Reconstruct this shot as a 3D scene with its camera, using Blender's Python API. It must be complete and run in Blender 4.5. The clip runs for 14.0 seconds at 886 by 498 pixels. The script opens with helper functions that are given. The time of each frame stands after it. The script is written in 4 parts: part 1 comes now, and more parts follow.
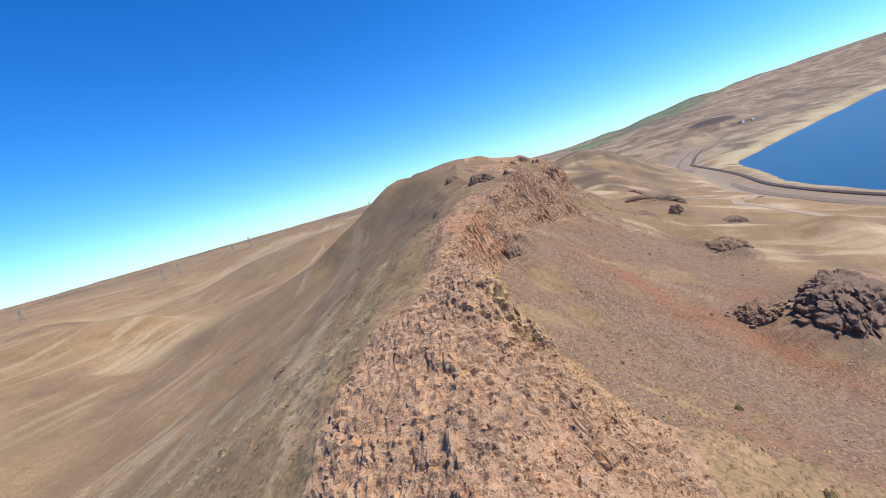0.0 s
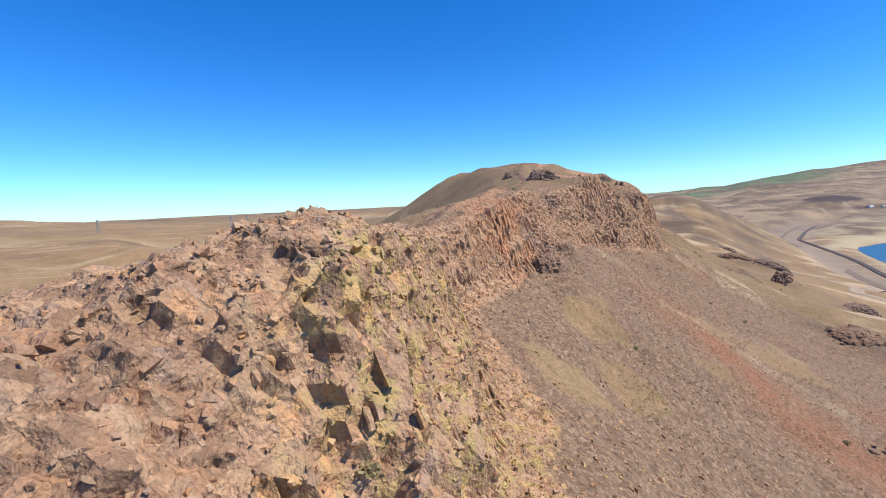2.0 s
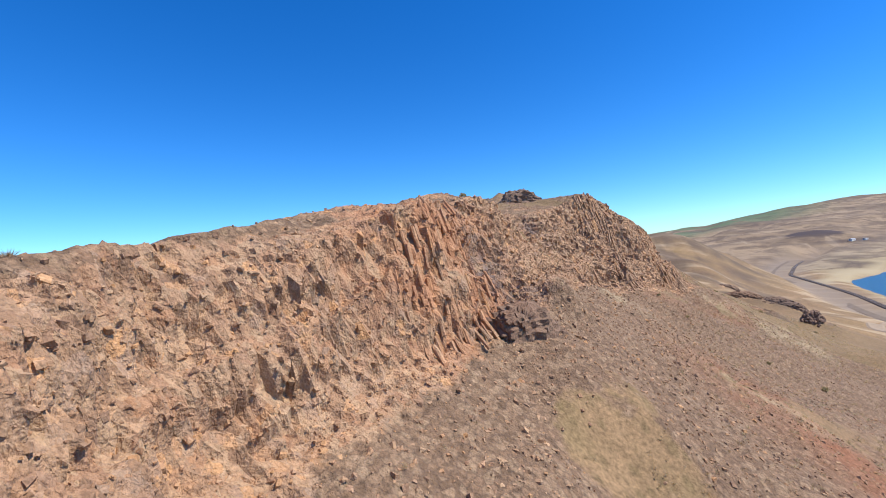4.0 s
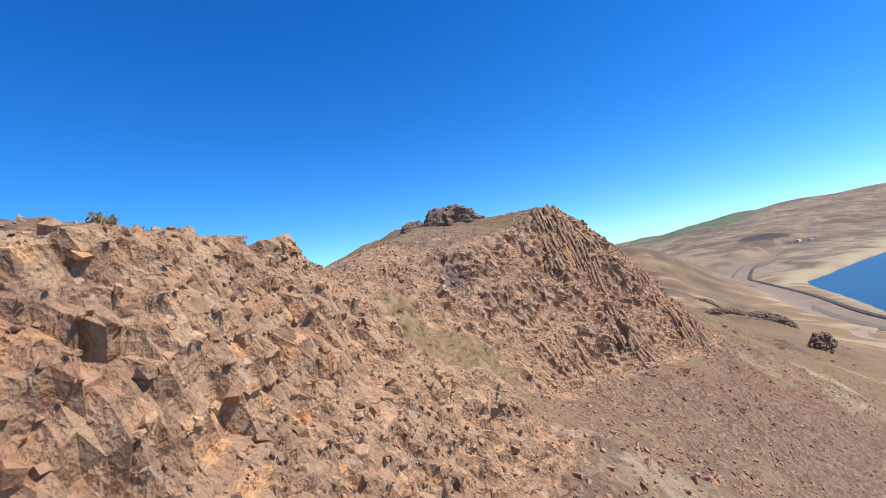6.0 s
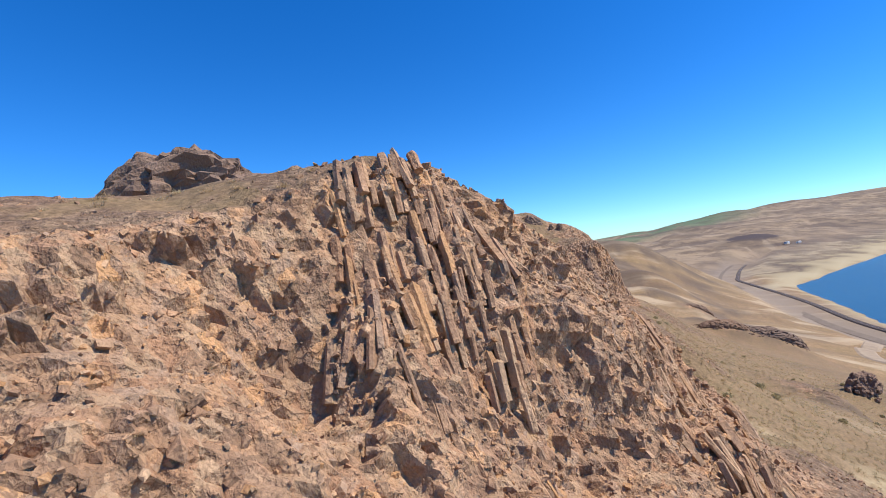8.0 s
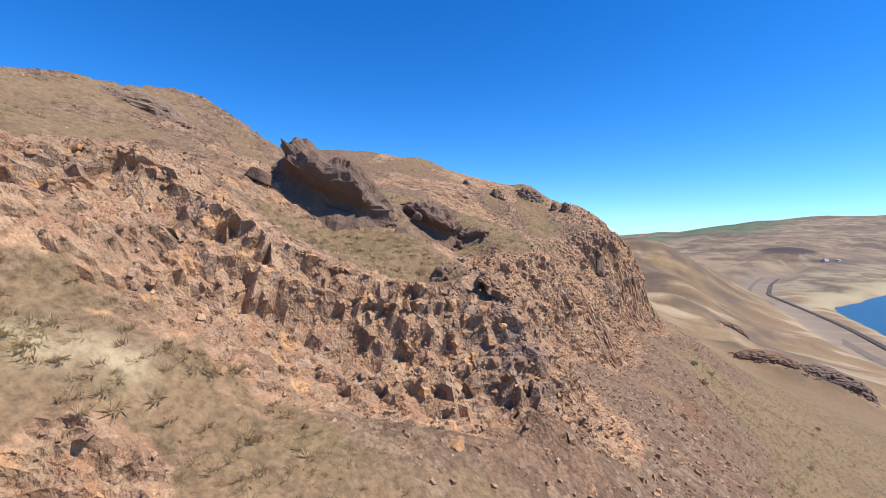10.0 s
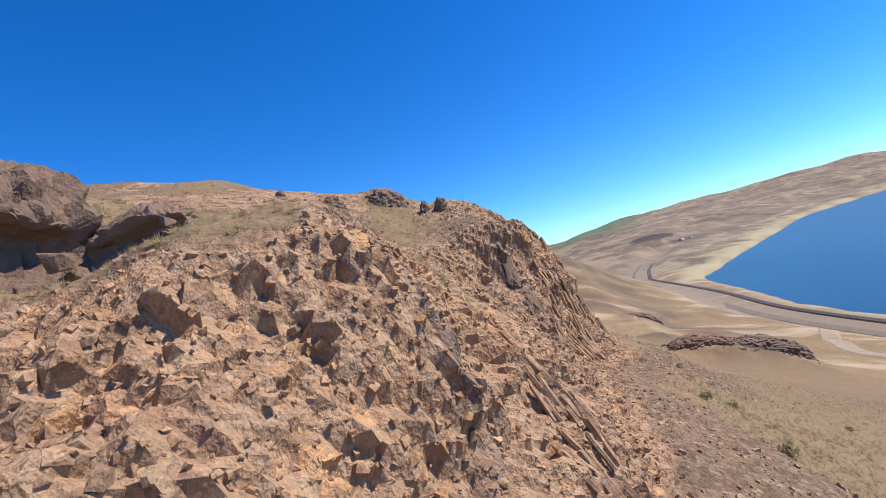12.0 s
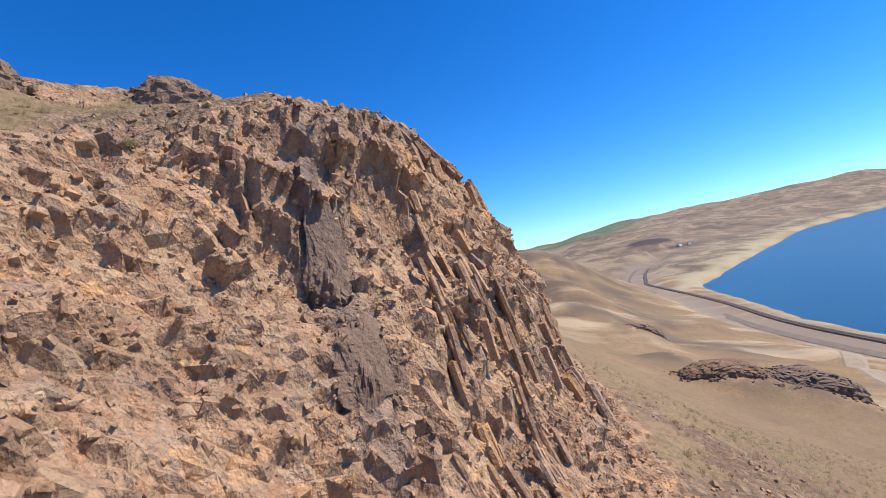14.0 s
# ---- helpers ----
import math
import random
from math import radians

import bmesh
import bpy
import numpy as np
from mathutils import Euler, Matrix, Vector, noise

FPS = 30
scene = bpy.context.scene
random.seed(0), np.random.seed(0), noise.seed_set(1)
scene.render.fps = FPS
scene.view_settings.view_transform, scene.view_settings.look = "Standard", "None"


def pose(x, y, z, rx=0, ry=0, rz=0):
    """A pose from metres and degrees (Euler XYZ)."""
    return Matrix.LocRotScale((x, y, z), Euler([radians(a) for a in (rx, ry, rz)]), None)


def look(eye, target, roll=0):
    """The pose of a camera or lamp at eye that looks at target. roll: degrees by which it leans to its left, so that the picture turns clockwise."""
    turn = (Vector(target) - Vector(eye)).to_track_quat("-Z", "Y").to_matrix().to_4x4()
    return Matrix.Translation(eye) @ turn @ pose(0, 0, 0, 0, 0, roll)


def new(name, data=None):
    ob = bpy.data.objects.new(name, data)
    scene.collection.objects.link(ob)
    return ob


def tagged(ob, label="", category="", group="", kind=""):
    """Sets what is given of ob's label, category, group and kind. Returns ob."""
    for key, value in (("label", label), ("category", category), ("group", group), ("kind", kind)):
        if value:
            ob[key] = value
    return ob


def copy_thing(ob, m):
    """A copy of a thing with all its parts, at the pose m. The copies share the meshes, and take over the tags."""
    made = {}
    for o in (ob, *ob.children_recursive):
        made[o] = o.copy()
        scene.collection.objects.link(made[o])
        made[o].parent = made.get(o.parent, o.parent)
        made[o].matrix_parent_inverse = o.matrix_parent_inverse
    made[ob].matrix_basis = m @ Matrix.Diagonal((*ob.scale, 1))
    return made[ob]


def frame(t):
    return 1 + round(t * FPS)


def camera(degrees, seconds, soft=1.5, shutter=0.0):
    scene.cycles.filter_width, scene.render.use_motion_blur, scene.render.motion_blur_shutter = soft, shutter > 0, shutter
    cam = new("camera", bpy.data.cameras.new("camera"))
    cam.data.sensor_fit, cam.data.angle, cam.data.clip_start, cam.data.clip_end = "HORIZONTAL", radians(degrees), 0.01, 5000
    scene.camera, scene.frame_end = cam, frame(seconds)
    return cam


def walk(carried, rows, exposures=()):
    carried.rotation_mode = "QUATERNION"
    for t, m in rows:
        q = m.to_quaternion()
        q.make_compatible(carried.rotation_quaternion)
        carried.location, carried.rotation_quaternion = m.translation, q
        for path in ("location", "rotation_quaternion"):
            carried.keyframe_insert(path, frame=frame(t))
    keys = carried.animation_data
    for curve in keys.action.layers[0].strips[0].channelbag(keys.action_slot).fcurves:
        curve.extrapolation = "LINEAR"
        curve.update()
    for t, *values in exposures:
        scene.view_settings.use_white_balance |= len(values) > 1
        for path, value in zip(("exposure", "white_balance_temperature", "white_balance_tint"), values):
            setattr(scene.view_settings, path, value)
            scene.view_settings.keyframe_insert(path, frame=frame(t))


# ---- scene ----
cam = camera(88.8, 14.0, 1.0, 0.0)
# seconds, x, y, z, yaw, pitch, roll
ROWS = [
    (0, -0.00, -0.00, 106.04, 0.21, -8.37, 15.60),
    (0.5, 1.19, 5.35, 104.19, 2.41, -7.77, 12.36),
    (1, 2.72, 11.13, 102.28, 5.15, -7.13, 8.67),
    (1.5, 4.28, 17.30, 100.43, 7.83, -6.41, 5.32),
    (2, 5.64, 23.81, 98.90, 10.02, -5.74, 2.73),
    (2.5, 6.64, 30.52, 97.58, 11.43, -4.77, 1.08),
    (3, 7.44, 37.35, 96.37, 11.47, -3.21, 1.27),
    (3.5, 7.76, 44.27, 95.72, 10.37, -1.72, 2.75),
    (3.7, 7.81, 47.13, 95.60, 9.69, -0.79, 3.72),
    (5.8, 11.63, 78.18, 98.00, 4.61, 3.00, 8.36),
    (6, 12.39, 81.13, 98.28, 4.30, 2.80, 8.36),
    (6.5, 14.51, 88.53, 98.77, 3.53, 2.57, 8.44),
    (7, 16.89, 95.89, 99.35, 2.79, 2.18, 8.43),
    (7.2, 17.89, 98.84, 99.57, 2.52, 1.99, 8.29),
    (9.3, 30.87, 136.39, 99.49, 5.49, -1.31, 0.39),
    (9.5, 31.66, 139.30, 99.32, 5.63, -1.49, 0.03),
    (10, 33.29, 146.45, 98.84, 5.60, -1.78, -0.28),
    (10.5, 34.50, 153.58, 98.06, 3.88, -1.51, 1.21),
    (11, 35.55, 160.42, 96.82, -0.71, 0.59, 6.06),
    (11.5, 36.87, 167.62, 95.94, -5.22, 3.19, 11.26),
    (12, 38.95, 175.05, 95.62, -6.99, 3.10, 12.85),
    (12.5, 41.58, 182.17, 95.14, -7.82, 2.95, 13.01),
    (13, 44.74, 189.17, 94.50, -8.23, 2.68, 12.23),
    (13.5, 48.25, 195.92, 93.82, -7.98, 2.53, 11.06),
    (14, 51.75, 202.57, 93.30, -7.59, 2.23, 9.79),
]
walk(cam, [(t, pose(x, y, z, 90 + p, r, w)) for t, x, y, z, w, p, r in ROWS])

# ---- light ----
SUN_TURN, SUN_HIGH = 97.0, 54.0      # degrees from +y towards +x, degrees above the horizon
world = bpy.data.worlds.new("world")
scene.world = world
world.use_nodes = True
wn = world.node_tree.nodes
wn.clear()
sky = wn.new("ShaderNodeTexSky")
sky.sky_type, sky.sun_disc = "NISHITA", False
sky.sun_elevation, sky.sun_rotation = radians(SUN_HIGH), radians(SUN_TURN)
sky.altitude, sky.air_density, sky.dust_density, sky.ozone_density = 1500, 1.0, 0.25, 3.0
back = wn.new("ShaderNodeBackground")
back.inputs["Strength"].default_value = 0.132
tint = wn.new("ShaderNodeMix")
tint.data_type, tint.blend_type = "RGBA", "MULTIPLY"
tint.inputs[0].default_value, tint.inputs[7].default_value = 1.0, (0.56, 0.88, 1.16, 1)
deep = wn.new("ShaderNodeHueSaturation")
deep.inputs["Saturation"].default_value = 1.36
world.node_tree.links.new(sky.outputs[0], deep.inputs["Color"])
world.node_tree.links.new(deep.outputs[0], tint.inputs[6])
world.node_tree.links.new(tint.outputs[2], back.inputs[0])
world.node_tree.links.new(back.outputs[0], wn.new("ShaderNodeOutputWorld").inputs[0])

sun = new("sun", bpy.data.lights.new("sun", "SUN"))
sun.data.energy, sun.data.angle, sun.data.color = 5.0, radians(0.53), (1.0, 0.92, 0.79)
sa, sh = radians(SUN_TURN), radians(SUN_HIGH)
toward_sun = Vector((math.sin(sa) * math.cos(sh), math.cos(sa) * math.cos(sh), math.sin(sh)))
sun.matrix_world = look(toward_sun * 300 + Vector((0, 0, 100)), (0, 0, 100))
scene.view_settings.exposure = 0.40


# ---- noise on arrays ----
def lattice(i, j, k, seed):
    """A random number from 0 to 1 for each whole-number corner."""
    h = (i.astype(np.int64) * 374761393 + j.astype(np.int64) * 668265263 + k.astype(np.int64) * 2147483647 + seed * 1274126177) & 0xFFFFFFFF
    h = ((h ^ (h >> 13)) * 1274126177) & 0xFFFFFFFF
    h = ((h ^ (h >> 15)) * 2246822519) & 0xFFFFFFFF
    return (h ^ (h >> 16)) / 4294967296.0


def value2(x, y, seed=0):
    """Smooth noise over the plan, about -1 to 1."""
    i, j = np.floor(x), np.floor(y)
    u, v = x - i, y - j
    u, v = u * u * u * (u * (u * 6 - 15) + 10), v * v * v * (v * (v * 6 - 15) + 10)
    o = np.zeros_like(i)
    a, b = lattice(i, j, o, seed), lattice(i + 1, j, o, seed)
    c, d = lattice(i, j + 1, o, seed), lattice(i + 1, j + 1, o, seed)
    return ((a + (b - a) * u) * (1 - v) + (c + (d - c) * u) * v) * 2 - 1


def fbm2(x, y, octaves=4, seed=0, gain=0.5):
    total, amp, size = 0.0, 1.0, 0.0
    for n in range(octaves):
        total = total + amp * value2(x * 2 ** n + 17.3 * n, y * 2 ** n - 9.1 * n, seed + n)
        size += amp
        amp *= gain
    return total / size


def blocks3(x, y, z, seed=0):
    """Cells in space: each point's nearest cell gives a random number and how far its border is (0 at the border)."""
    i, j, k = np.floor(x), np.floor(y), np.floor(z)
    best, second, kind = np.full(x.shape, 9.0), np.full(x.shape, 9.0), np.zeros(x.shape)
    for a in (-1, 0, 1):
        for b in (-1, 0, 1):
            for c in (-1, 0, 1):
                ci, cj, ck = i + a, j + b, k + c
                r = lattice(ci, cj, ck, seed)
                d = np.maximum(np.abs(ci + 0.15 + 0.7 * r - x), np.maximum(np.abs(cj + 0.15 + 0.7 * lattice(ci, cj, ck, seed + 1) - y),
                               np.abs(ck + 0.15 + 0.7 * lattice(ci, cj, ck, seed + 2) - z)))
                near = d < best
                second = np.where(near, best, np.minimum(second, d))
                kind = np.where(near, r, kind)
                best = np.where(near, d, best)
    return kind, second - best


def smooth(a, b, x):
    t = np.clip((x - a) / (b - a), 0, 1)
    return t * t * (3 - 2 * t)


# ---- the plan of the land ----
# Lines along the ridge: y, x, z
CREST = np.array([(-60, -8, 74), (0, -3, 84), (15, -3, 92), (25, -2, 96.3), (33, -1, 98.6), (40, -1, 97.9), (46, -1, 97.8), (50, -1.2, 97.1), (54, -2.5, 96.2), (60, -3.5, 96.3), (69, -3, 97.6),
                  (78, -2.6, 98.9), (88, 1, 99.9), (96, 3, 99.6), (103, 3.5, 99.3), (108, 4, 99.1), (112, 4.5, 100), (117, 5, 101), (125, 6, 102.2), (133, 8, 103.6), (142, 7, 104), (152, 5, 105.5)], float)
CREST_ON = np.array([(152, 5, 105.5), (165, 5, 107.5), (177, 6, 109.8), (185, 6, 110.2), (193, 4, 110.2), (210, -3, 111.4), (230, -14, 114.4), (245, -22, 115.6), (265, -26, 114), (300, -26, 108), (400, -30, 92)], float)
RIM = np.array([(-60, -2, 72), (0, 0, 83.4), (15, 0.4, 91), (25, 0.5, 94.6), (30, 0.7, 96.2), (33, 1.6, 98.0), (40, 1.8, 97.1), (46, 1.4, 96.8), (49, 0.8, 95.9), (53, -0.6, 95.6), (58, -1.6, 95), (65, -2.2, 95), (72, 0, 97.2),
                (78, 2.8, 98.9), (88, 5.5, 99), (98, 6.5, 98.8), (106, 6.8, 98.8), (112, 8, 99.5), (118, 12, 99.9), (123.6, 14.6, 100.8), (127.2, 17.6, 102), (130, 21.5, 103.4), (134, 25, 101), (138, 31, 96)], float)
RIM_ON = np.array([(138, 31, 96), (141, 29, 98), (146, 21, 102), (154, 15, 102.6), (160, 19, 101.5), (163, 31, 98), (166, 34, 97.2), (169, 31, 98.4), (173, 26.5, 100), (180, 28.5, 97.8), (185, 35.0, 96.8),
                   (187.4, 39, 96.8), (190, 38, 98), (196, 38, 98.8), (205, 38.4, 97.6), (213, 43.4, 97.9), (216, 46.4, 98.2), (219.4, 52.6, 99.0), (224, 56.2, 97.2), (232, 51, 103.2), (242, 45, 106.4), (262, 47, 102), (300, 48, 97), (400, 40, 84)], float)
FOOT = np.array([(-60, 8, 64), (0, 8, 76), (15, 9, 83), (25, 8.2, 86), (30, 8.0, 87), (33, 6.2, 87), (42, 4.6, 87.3), (50, 3.6, 86.8), (57, 2.2, 87.6), (65, 0.3, 90.2), (72, 2.4, 90.6), (78, 6.2, 91.4), (84, 8.6, 91.6),
                 (92, 11, 92), (100, 13.5, 92), (107, 14, 91), (113, 17, 89.6), (118, 21.5, 88.8), (124, 27, 88.2), (131, 33, 86.8), (137, 38.6, 86.8)], float)
FOOT_ON = np.array([(137, 38.6, 86.8), (141, 38, 86.8), (146, 32, 89.5), (154, 25, 95.6), (160, 29, 94.4), (163, 37, 91.3), (166, 38.4, 91), (173, 36, 92), (180, 39.0, 90.6), (184, 41.6, 87.8), (187, 43, 88),
                    (192, 46.4, 87), (205, 49.8, 88.2), (213, 54.2, 85.8), (217.5, 58.4, 84.4), (224, 61, 84.4), (232, 63, 84.4), (242, 65, 84), (262, 67, 83), (300, 70, 84), (400, 75, 81)], float)
CREST = np.concatenate([CREST, CREST_ON[1:]])
RIM, FOOT = np.concatenate([RIM, RIM_ON[1:]]), np.concatenate([FOOT, FOOT_ON[1:]])
SHORE = np.array([(-400, 330), (354, 345), (440, 354), (528, 376), (661, 440), (760, 478), (803, 500), (900, 560)], float)         # y, x of the near bank
FAR_BANK = np.array([(440, 760), (487, 800), (726, 997), (946, 1174), (1675, 1754), (3300, 2620), (6500, 3250)], float)            # x, y of the far bank


def line(table, y):
    return np.interp(y, table[:, 0], table[:, 1]), np.interp(y, table[:, 0], table[:, 2])

BEARING = np.array([12, 16.5, 19.5, 22, 24.5, 27, 32, 36, 40, 44, 48, 53], float)      # degrees, as seen from a spot on the camera's way
TALL = np.array([0.64, 0.69, 0.85, 0.9, 1.27, 1.45, 1.95, 2.3, 2.45, 2.9, 3.6, 4.6], float)            # factor on the far hills' height there, fitted to the camera's skyline


def land(x, y):
    """Height of the ground, and how rocky, grassy and cliff-like it is."""
    wx = x + 1.3 * fbm2(x / 9, y / 9, 3, 11)
    wy = y + 1.7 * fbm2(x / 11, y / 11, 3, 12)
    (xc, zc), (xr, zr), (xf, zf) = line(CREST, wy), line(RIM, wy), line(FOOT, wy)
    # the grassy back of the ridge, the valley and the rolling hills behind it
    d = np.maximum(xc - wx, 0)
    valley = -179 - 0.45 * (y - 245)
    down = np.interp(d, [0, 8, 30, 60, 110, 190, 320], [0, 2.1, 13.0, 26.5, 38, 48, 50]) * np.maximum(zc - 50, 8) / 50
    rise = np.maximum(valley - x, 0)
    hills = np.interp(rise, [0, 120, 420, 900, 3000], [0, 30, 54, 60, 70]) + (20 * smooth(300, 800, y) + 9 * fbm2(x / 260, y / 260, 3, 31)) * smooth(80, 500, rise)
    left = zc - down + hills + 2.4 * fbm2(x / 60, y / 60, 3, 33) * smooth(20, 90, d)
    # top of the ridge
    t = np.clip((wx - xc) / np.maximum(xr - xc, 0.5), 0, 1)
    top = zc + (zr - zc) * t ** (0.92 + 0.4 * smooth(205, 225, y))
    # cliff
    t = np.clip((wx - xr) / np.maximum(xf - xr, 0.5), 0, 1)
    step = t + 0.075 * np.sin(t * 12.6 + 5 * fbm2(x / 9, y / 9, 2, 14)) * np.sin(np.pi * t)
    cliff = zr + (zf - zr) * step
    # scree, then the long slope to the road
    e = np.maximum(wx - xf, 0)
    shore = np.interp(y, SHORE[:, 0], SHORE[:, 1])
    scree = zf - np.interp(e, [0, 7, 14.6, 21, 40, 90], [0, 3.5, 9.3, 12.9, 22.5, 38])
    left_over = np.clip((x - (xf + 40)) / np.maximum(shore - 26 - (xf + 40), 5), 0, 1)
    slope = 6 + np.maximum(zf - 22.5 - 6, 0) * (1 - left_over) ** 1.15 + 5 * fbm2(x / 45, y / 45, 3, 21) * np.sin(np.pi * left_over) * smooth(0.02, 0.2, left_over)
    right = np.where(e < 40, scree, np.minimum(slope, np.maximum(zf - 22.5, 6)))
    z = np.where(wx < xc, left, np.where(wx < xr, top, np.where(wx < xf, cliff, right)))
    # land beyond the ridge's end
    far_y = smooth(420, 900, y) * smooth(-120, 240, shore - x + 0 * y)
    roll = 16 + 70 * smooth(50, 360, shore - x) + 9 * fbm2(x / 150, y / 150, 4, 35)
    z = z + (roll - z) * far_y * smooth(-60, 60, shore - 40 - x)
    # the lake's bed and the far bank with its hills
    bank = np.interp(x, FAR_BANK[:, 0], FAR_BANK[:, 1])
    over = (y - bank) * 0.8
    rise = np.interp(over, [0, 25, 90, 200, 420, 900, 1500, 2200, 2900, 4200], [0, 2.5, 5, 9, 32, 62, 112, 146, 156, 150])
    tall = np.interp(np.degrees(np.arctan2(x - 10, np.maximum(y - 90, 1))), BEARING, TALL)
    gully = np.abs(fbm2(x / 330 + 0.4 * fbm2(x / 200, y / 200, 2, 45), y / 330, 4, 44))
    rise = rise * tall * (1 + 0.12 * fbm2(x / 420, y / 420, 4, 41)) + (9 * fbm2(x / 150, y / 150, 3, 43) - 16 * (1 - smooth(0, 0.22, gully))) * smooth(120, 500, over) * (1 - 0.6 * smooth(1500, 2600, over))
    lake = (x > shore) & (y < bank)
    depth = np.minimum(np.maximum(x - shore, 0), np.maximum(bank - y, 0))
    beyond = smooth(-40, 160, x - shore + 0.35 * (y - 800)) * (y > bank)
    z = np.where(y > bank, z + (rise - z) * beyond, z)
    z = np.where(lake, -np.minimum(depth * 0.25, 6), z)
    near_bank = (~lake) & (y < bank + 200) & (x < shore) & (shore - x < 90)
    z = np.where(near_bank, np.minimum(z, 0.6 + 0.28 * np.maximum(shore - x, 0) ** 0.98 + 0 * y), z)
    cliffy = smooth(-2.5, 0.5, wx - xr) * (1 - smooth(-0.5, 3.5, wx - xf)) * smooth(-20, 10, y) * (1 - smooth(255, 290, y))
    return z, cliffy, e, d, over


# ---- the grid: fine along the camera's way, wider and wider outwards ----
def spread(core_a, core_b, fine, reach_a, reach_b, growth):
    out = list(np.arange(core_a, core_b, fine))
    step, at = fine, out[-1]
    while at < reach_b:
        step *= growth
        at += step
        out.append(at)
    step, at, low = fine, core_a, []
    while at > reach_a:
        step *= growth
        at -= step
        low.append(at)
    return np.array(low[::-1] + out)


FINE = 0.18
MIDDLE = np.array([(-60, 2), (0, 1), (50, 3), (80, 8), (110, 13), (135, 27), (150, 22), (165, 29), (190, 38), (215, 50), (240, 54), (300, 54)], float)
us = spread(-14, 16, FINE, -3200, 6400, 1.052)
vs = spread(8, 243, FINE, -260, 6400, 1.048)
U, V = np.meshgrid(us, vs)
X, Y = U + np.interp(V, MIDDLE[:, 0], MIDDLE[:, 1]), V
Z, CLIFF, RIGHT, LEFT, OVER = land(X, Y)

# the railway and the road keep to a level bed along the shore
RAIL = np.array([(318, 250), (322, 330), (328, 400), (340, 470), (357, 533), (402, 653), (455, 829), (478, 905), (512, 965), (590, 1090), (700, 1243), (820, 1400), (1010, 1560)], float)
ROAD = np.array([(296, 250), (300, 330), (306, 400), (318, 476), (336, 543), (380, 664), (430, 829), (452, 905), (484, 975), (565, 1105), (676, 1258)], float)
TRACK = np.array([(296, 455), (268, 405), (243, 376), (212, 345), (196, 322), (190, 296), (192, 268), (198, 217), (206, 150), (212, 90), (215, 0)], float)


def off_line(x, y, pts):
    best = np.full(np.shape(x), 1e9)
    for (ax, ay), (bx, by) in zip(pts[:-1], pts[1:]):
        t = np.clip(((x - ax) * (bx - ax) + (y - ay) * (by - ay)) / ((bx - ax) ** 2 + (by - ay) ** 2), 0, 1)
        best = np.minimum(best, np.hypot(x - ax - t * (bx - ax), y - ay - t * (by - ay)))
    return best


BED = 1 - smooth(8, 34, np.minimum(off_line(X, Y, RAIL), off_line(X, Y, ROAD)))
Z = np.where(Z > -0.5, Z + (5.6 - Z) * BED, Z)

# small spurs and hollows: x, y, reach, height
SLOPE_BUMPS = [(52, 70, 11, 4.5), (66, 78, 13, 6), (78, 88, 12, 4), (74, 129, 10, 3.2), (77, 187, 10, 3.5), (101, 209, 9, 2.2), (106, 214, 7, 2.2), (90, 172, 12, -3), (117, 287, 11, 3.5), (131, 284, 14, 4.0), (142, 360, 14, 5),
               (119, 309, 12, 3.8), (125, 150, 16, 5), (60, 150, 9, 2.2), (38, 128, 5, -1), (70, 150, 14, -3), (172, 240, 30, -8), (230, 372, 24, 5)]
FAR_BUMPS = [(-250, 322, 60, 16), (-72, 128, 16, 3), (-45, 108, 14, -2), (120, 372, 32, 8), (146, 428, 36, 13), (172, 496, 40, 16), (160, 565, 90, 22), (225, 690, 95, 44), (310, 765, 70, 22), (236, 468, 26, 5), (-190, 620, 200, 16), (960, 1640, 190, 20)]
RIDGE_BUMPS = [(28, 152, 7, -1.2), (-0.2, 46.8, 2.6, 0.55), (0, 53.4, 2.6, -1.2), (29, 188.3, 5.5, -3.0), (25.5, 167.5, 4, -1.7), (28.5, 163.6, 5, -1.1), (30, 222, 10, 1.2), (18, 212, 11, 0.8), (14, 239, 20, 3.2), (-22, 240, 15, -3.2), (36, 236, 10, 1.4),
               (38.6, 189.6, 3.4, 0.85), (4, 92, 8, 1.2), (6.2, 99.4, 2.6, -0.7), (-0.4, 37, 4.6, 0.75), (8, 184, 6, 1.9), (5, 230, 9, 1.3), (21, 237, 7, 1.3), (41, 236, 4, 1.6), (50, 227.5, 5, 2.6), (53.5, 221.5, 2.6, 1.0), (41, 221, 4, -0.6)]
CLIFF_BUMPS = [(18.4, 124, 2.2, -2.4), (24.3, 123, 2.0, 2.0), (11.3, 86.2, 2.6, 2.0), (9.7, 112.6, 2.4, -1.6), (44, 191, 2.2, 1.6), (35.3, 162.4, 1.8, 1.6), (30.6, 165.3, 2.2, -1.2), (31.8, 183, 3, -1.6), (21.6, 161, 3, 1.1), (48.6, 218.4, 2.6, 0.7)]
SPURS = SLOPE_BUMPS + FAR_BUMPS + RIDGE_BUMPS + CLIFF_BUMPS
for sx, sy, reach, high in SPURS:
    Z = Z + high * np.exp(-((X - sx) ** 2 + (Y - sy) ** 2) / reach ** 2 * 1.6)
back = smooth(90, 230, LEFT) * (X < 0) * (Y > -100)
ravine = 1 - smooth(0, 0.15, np.abs(fbm2(X / 230, Y / 230, 3, 47)))
Z = Z - 5 * ravine * back
SMOOTH_Z = Z.copy()

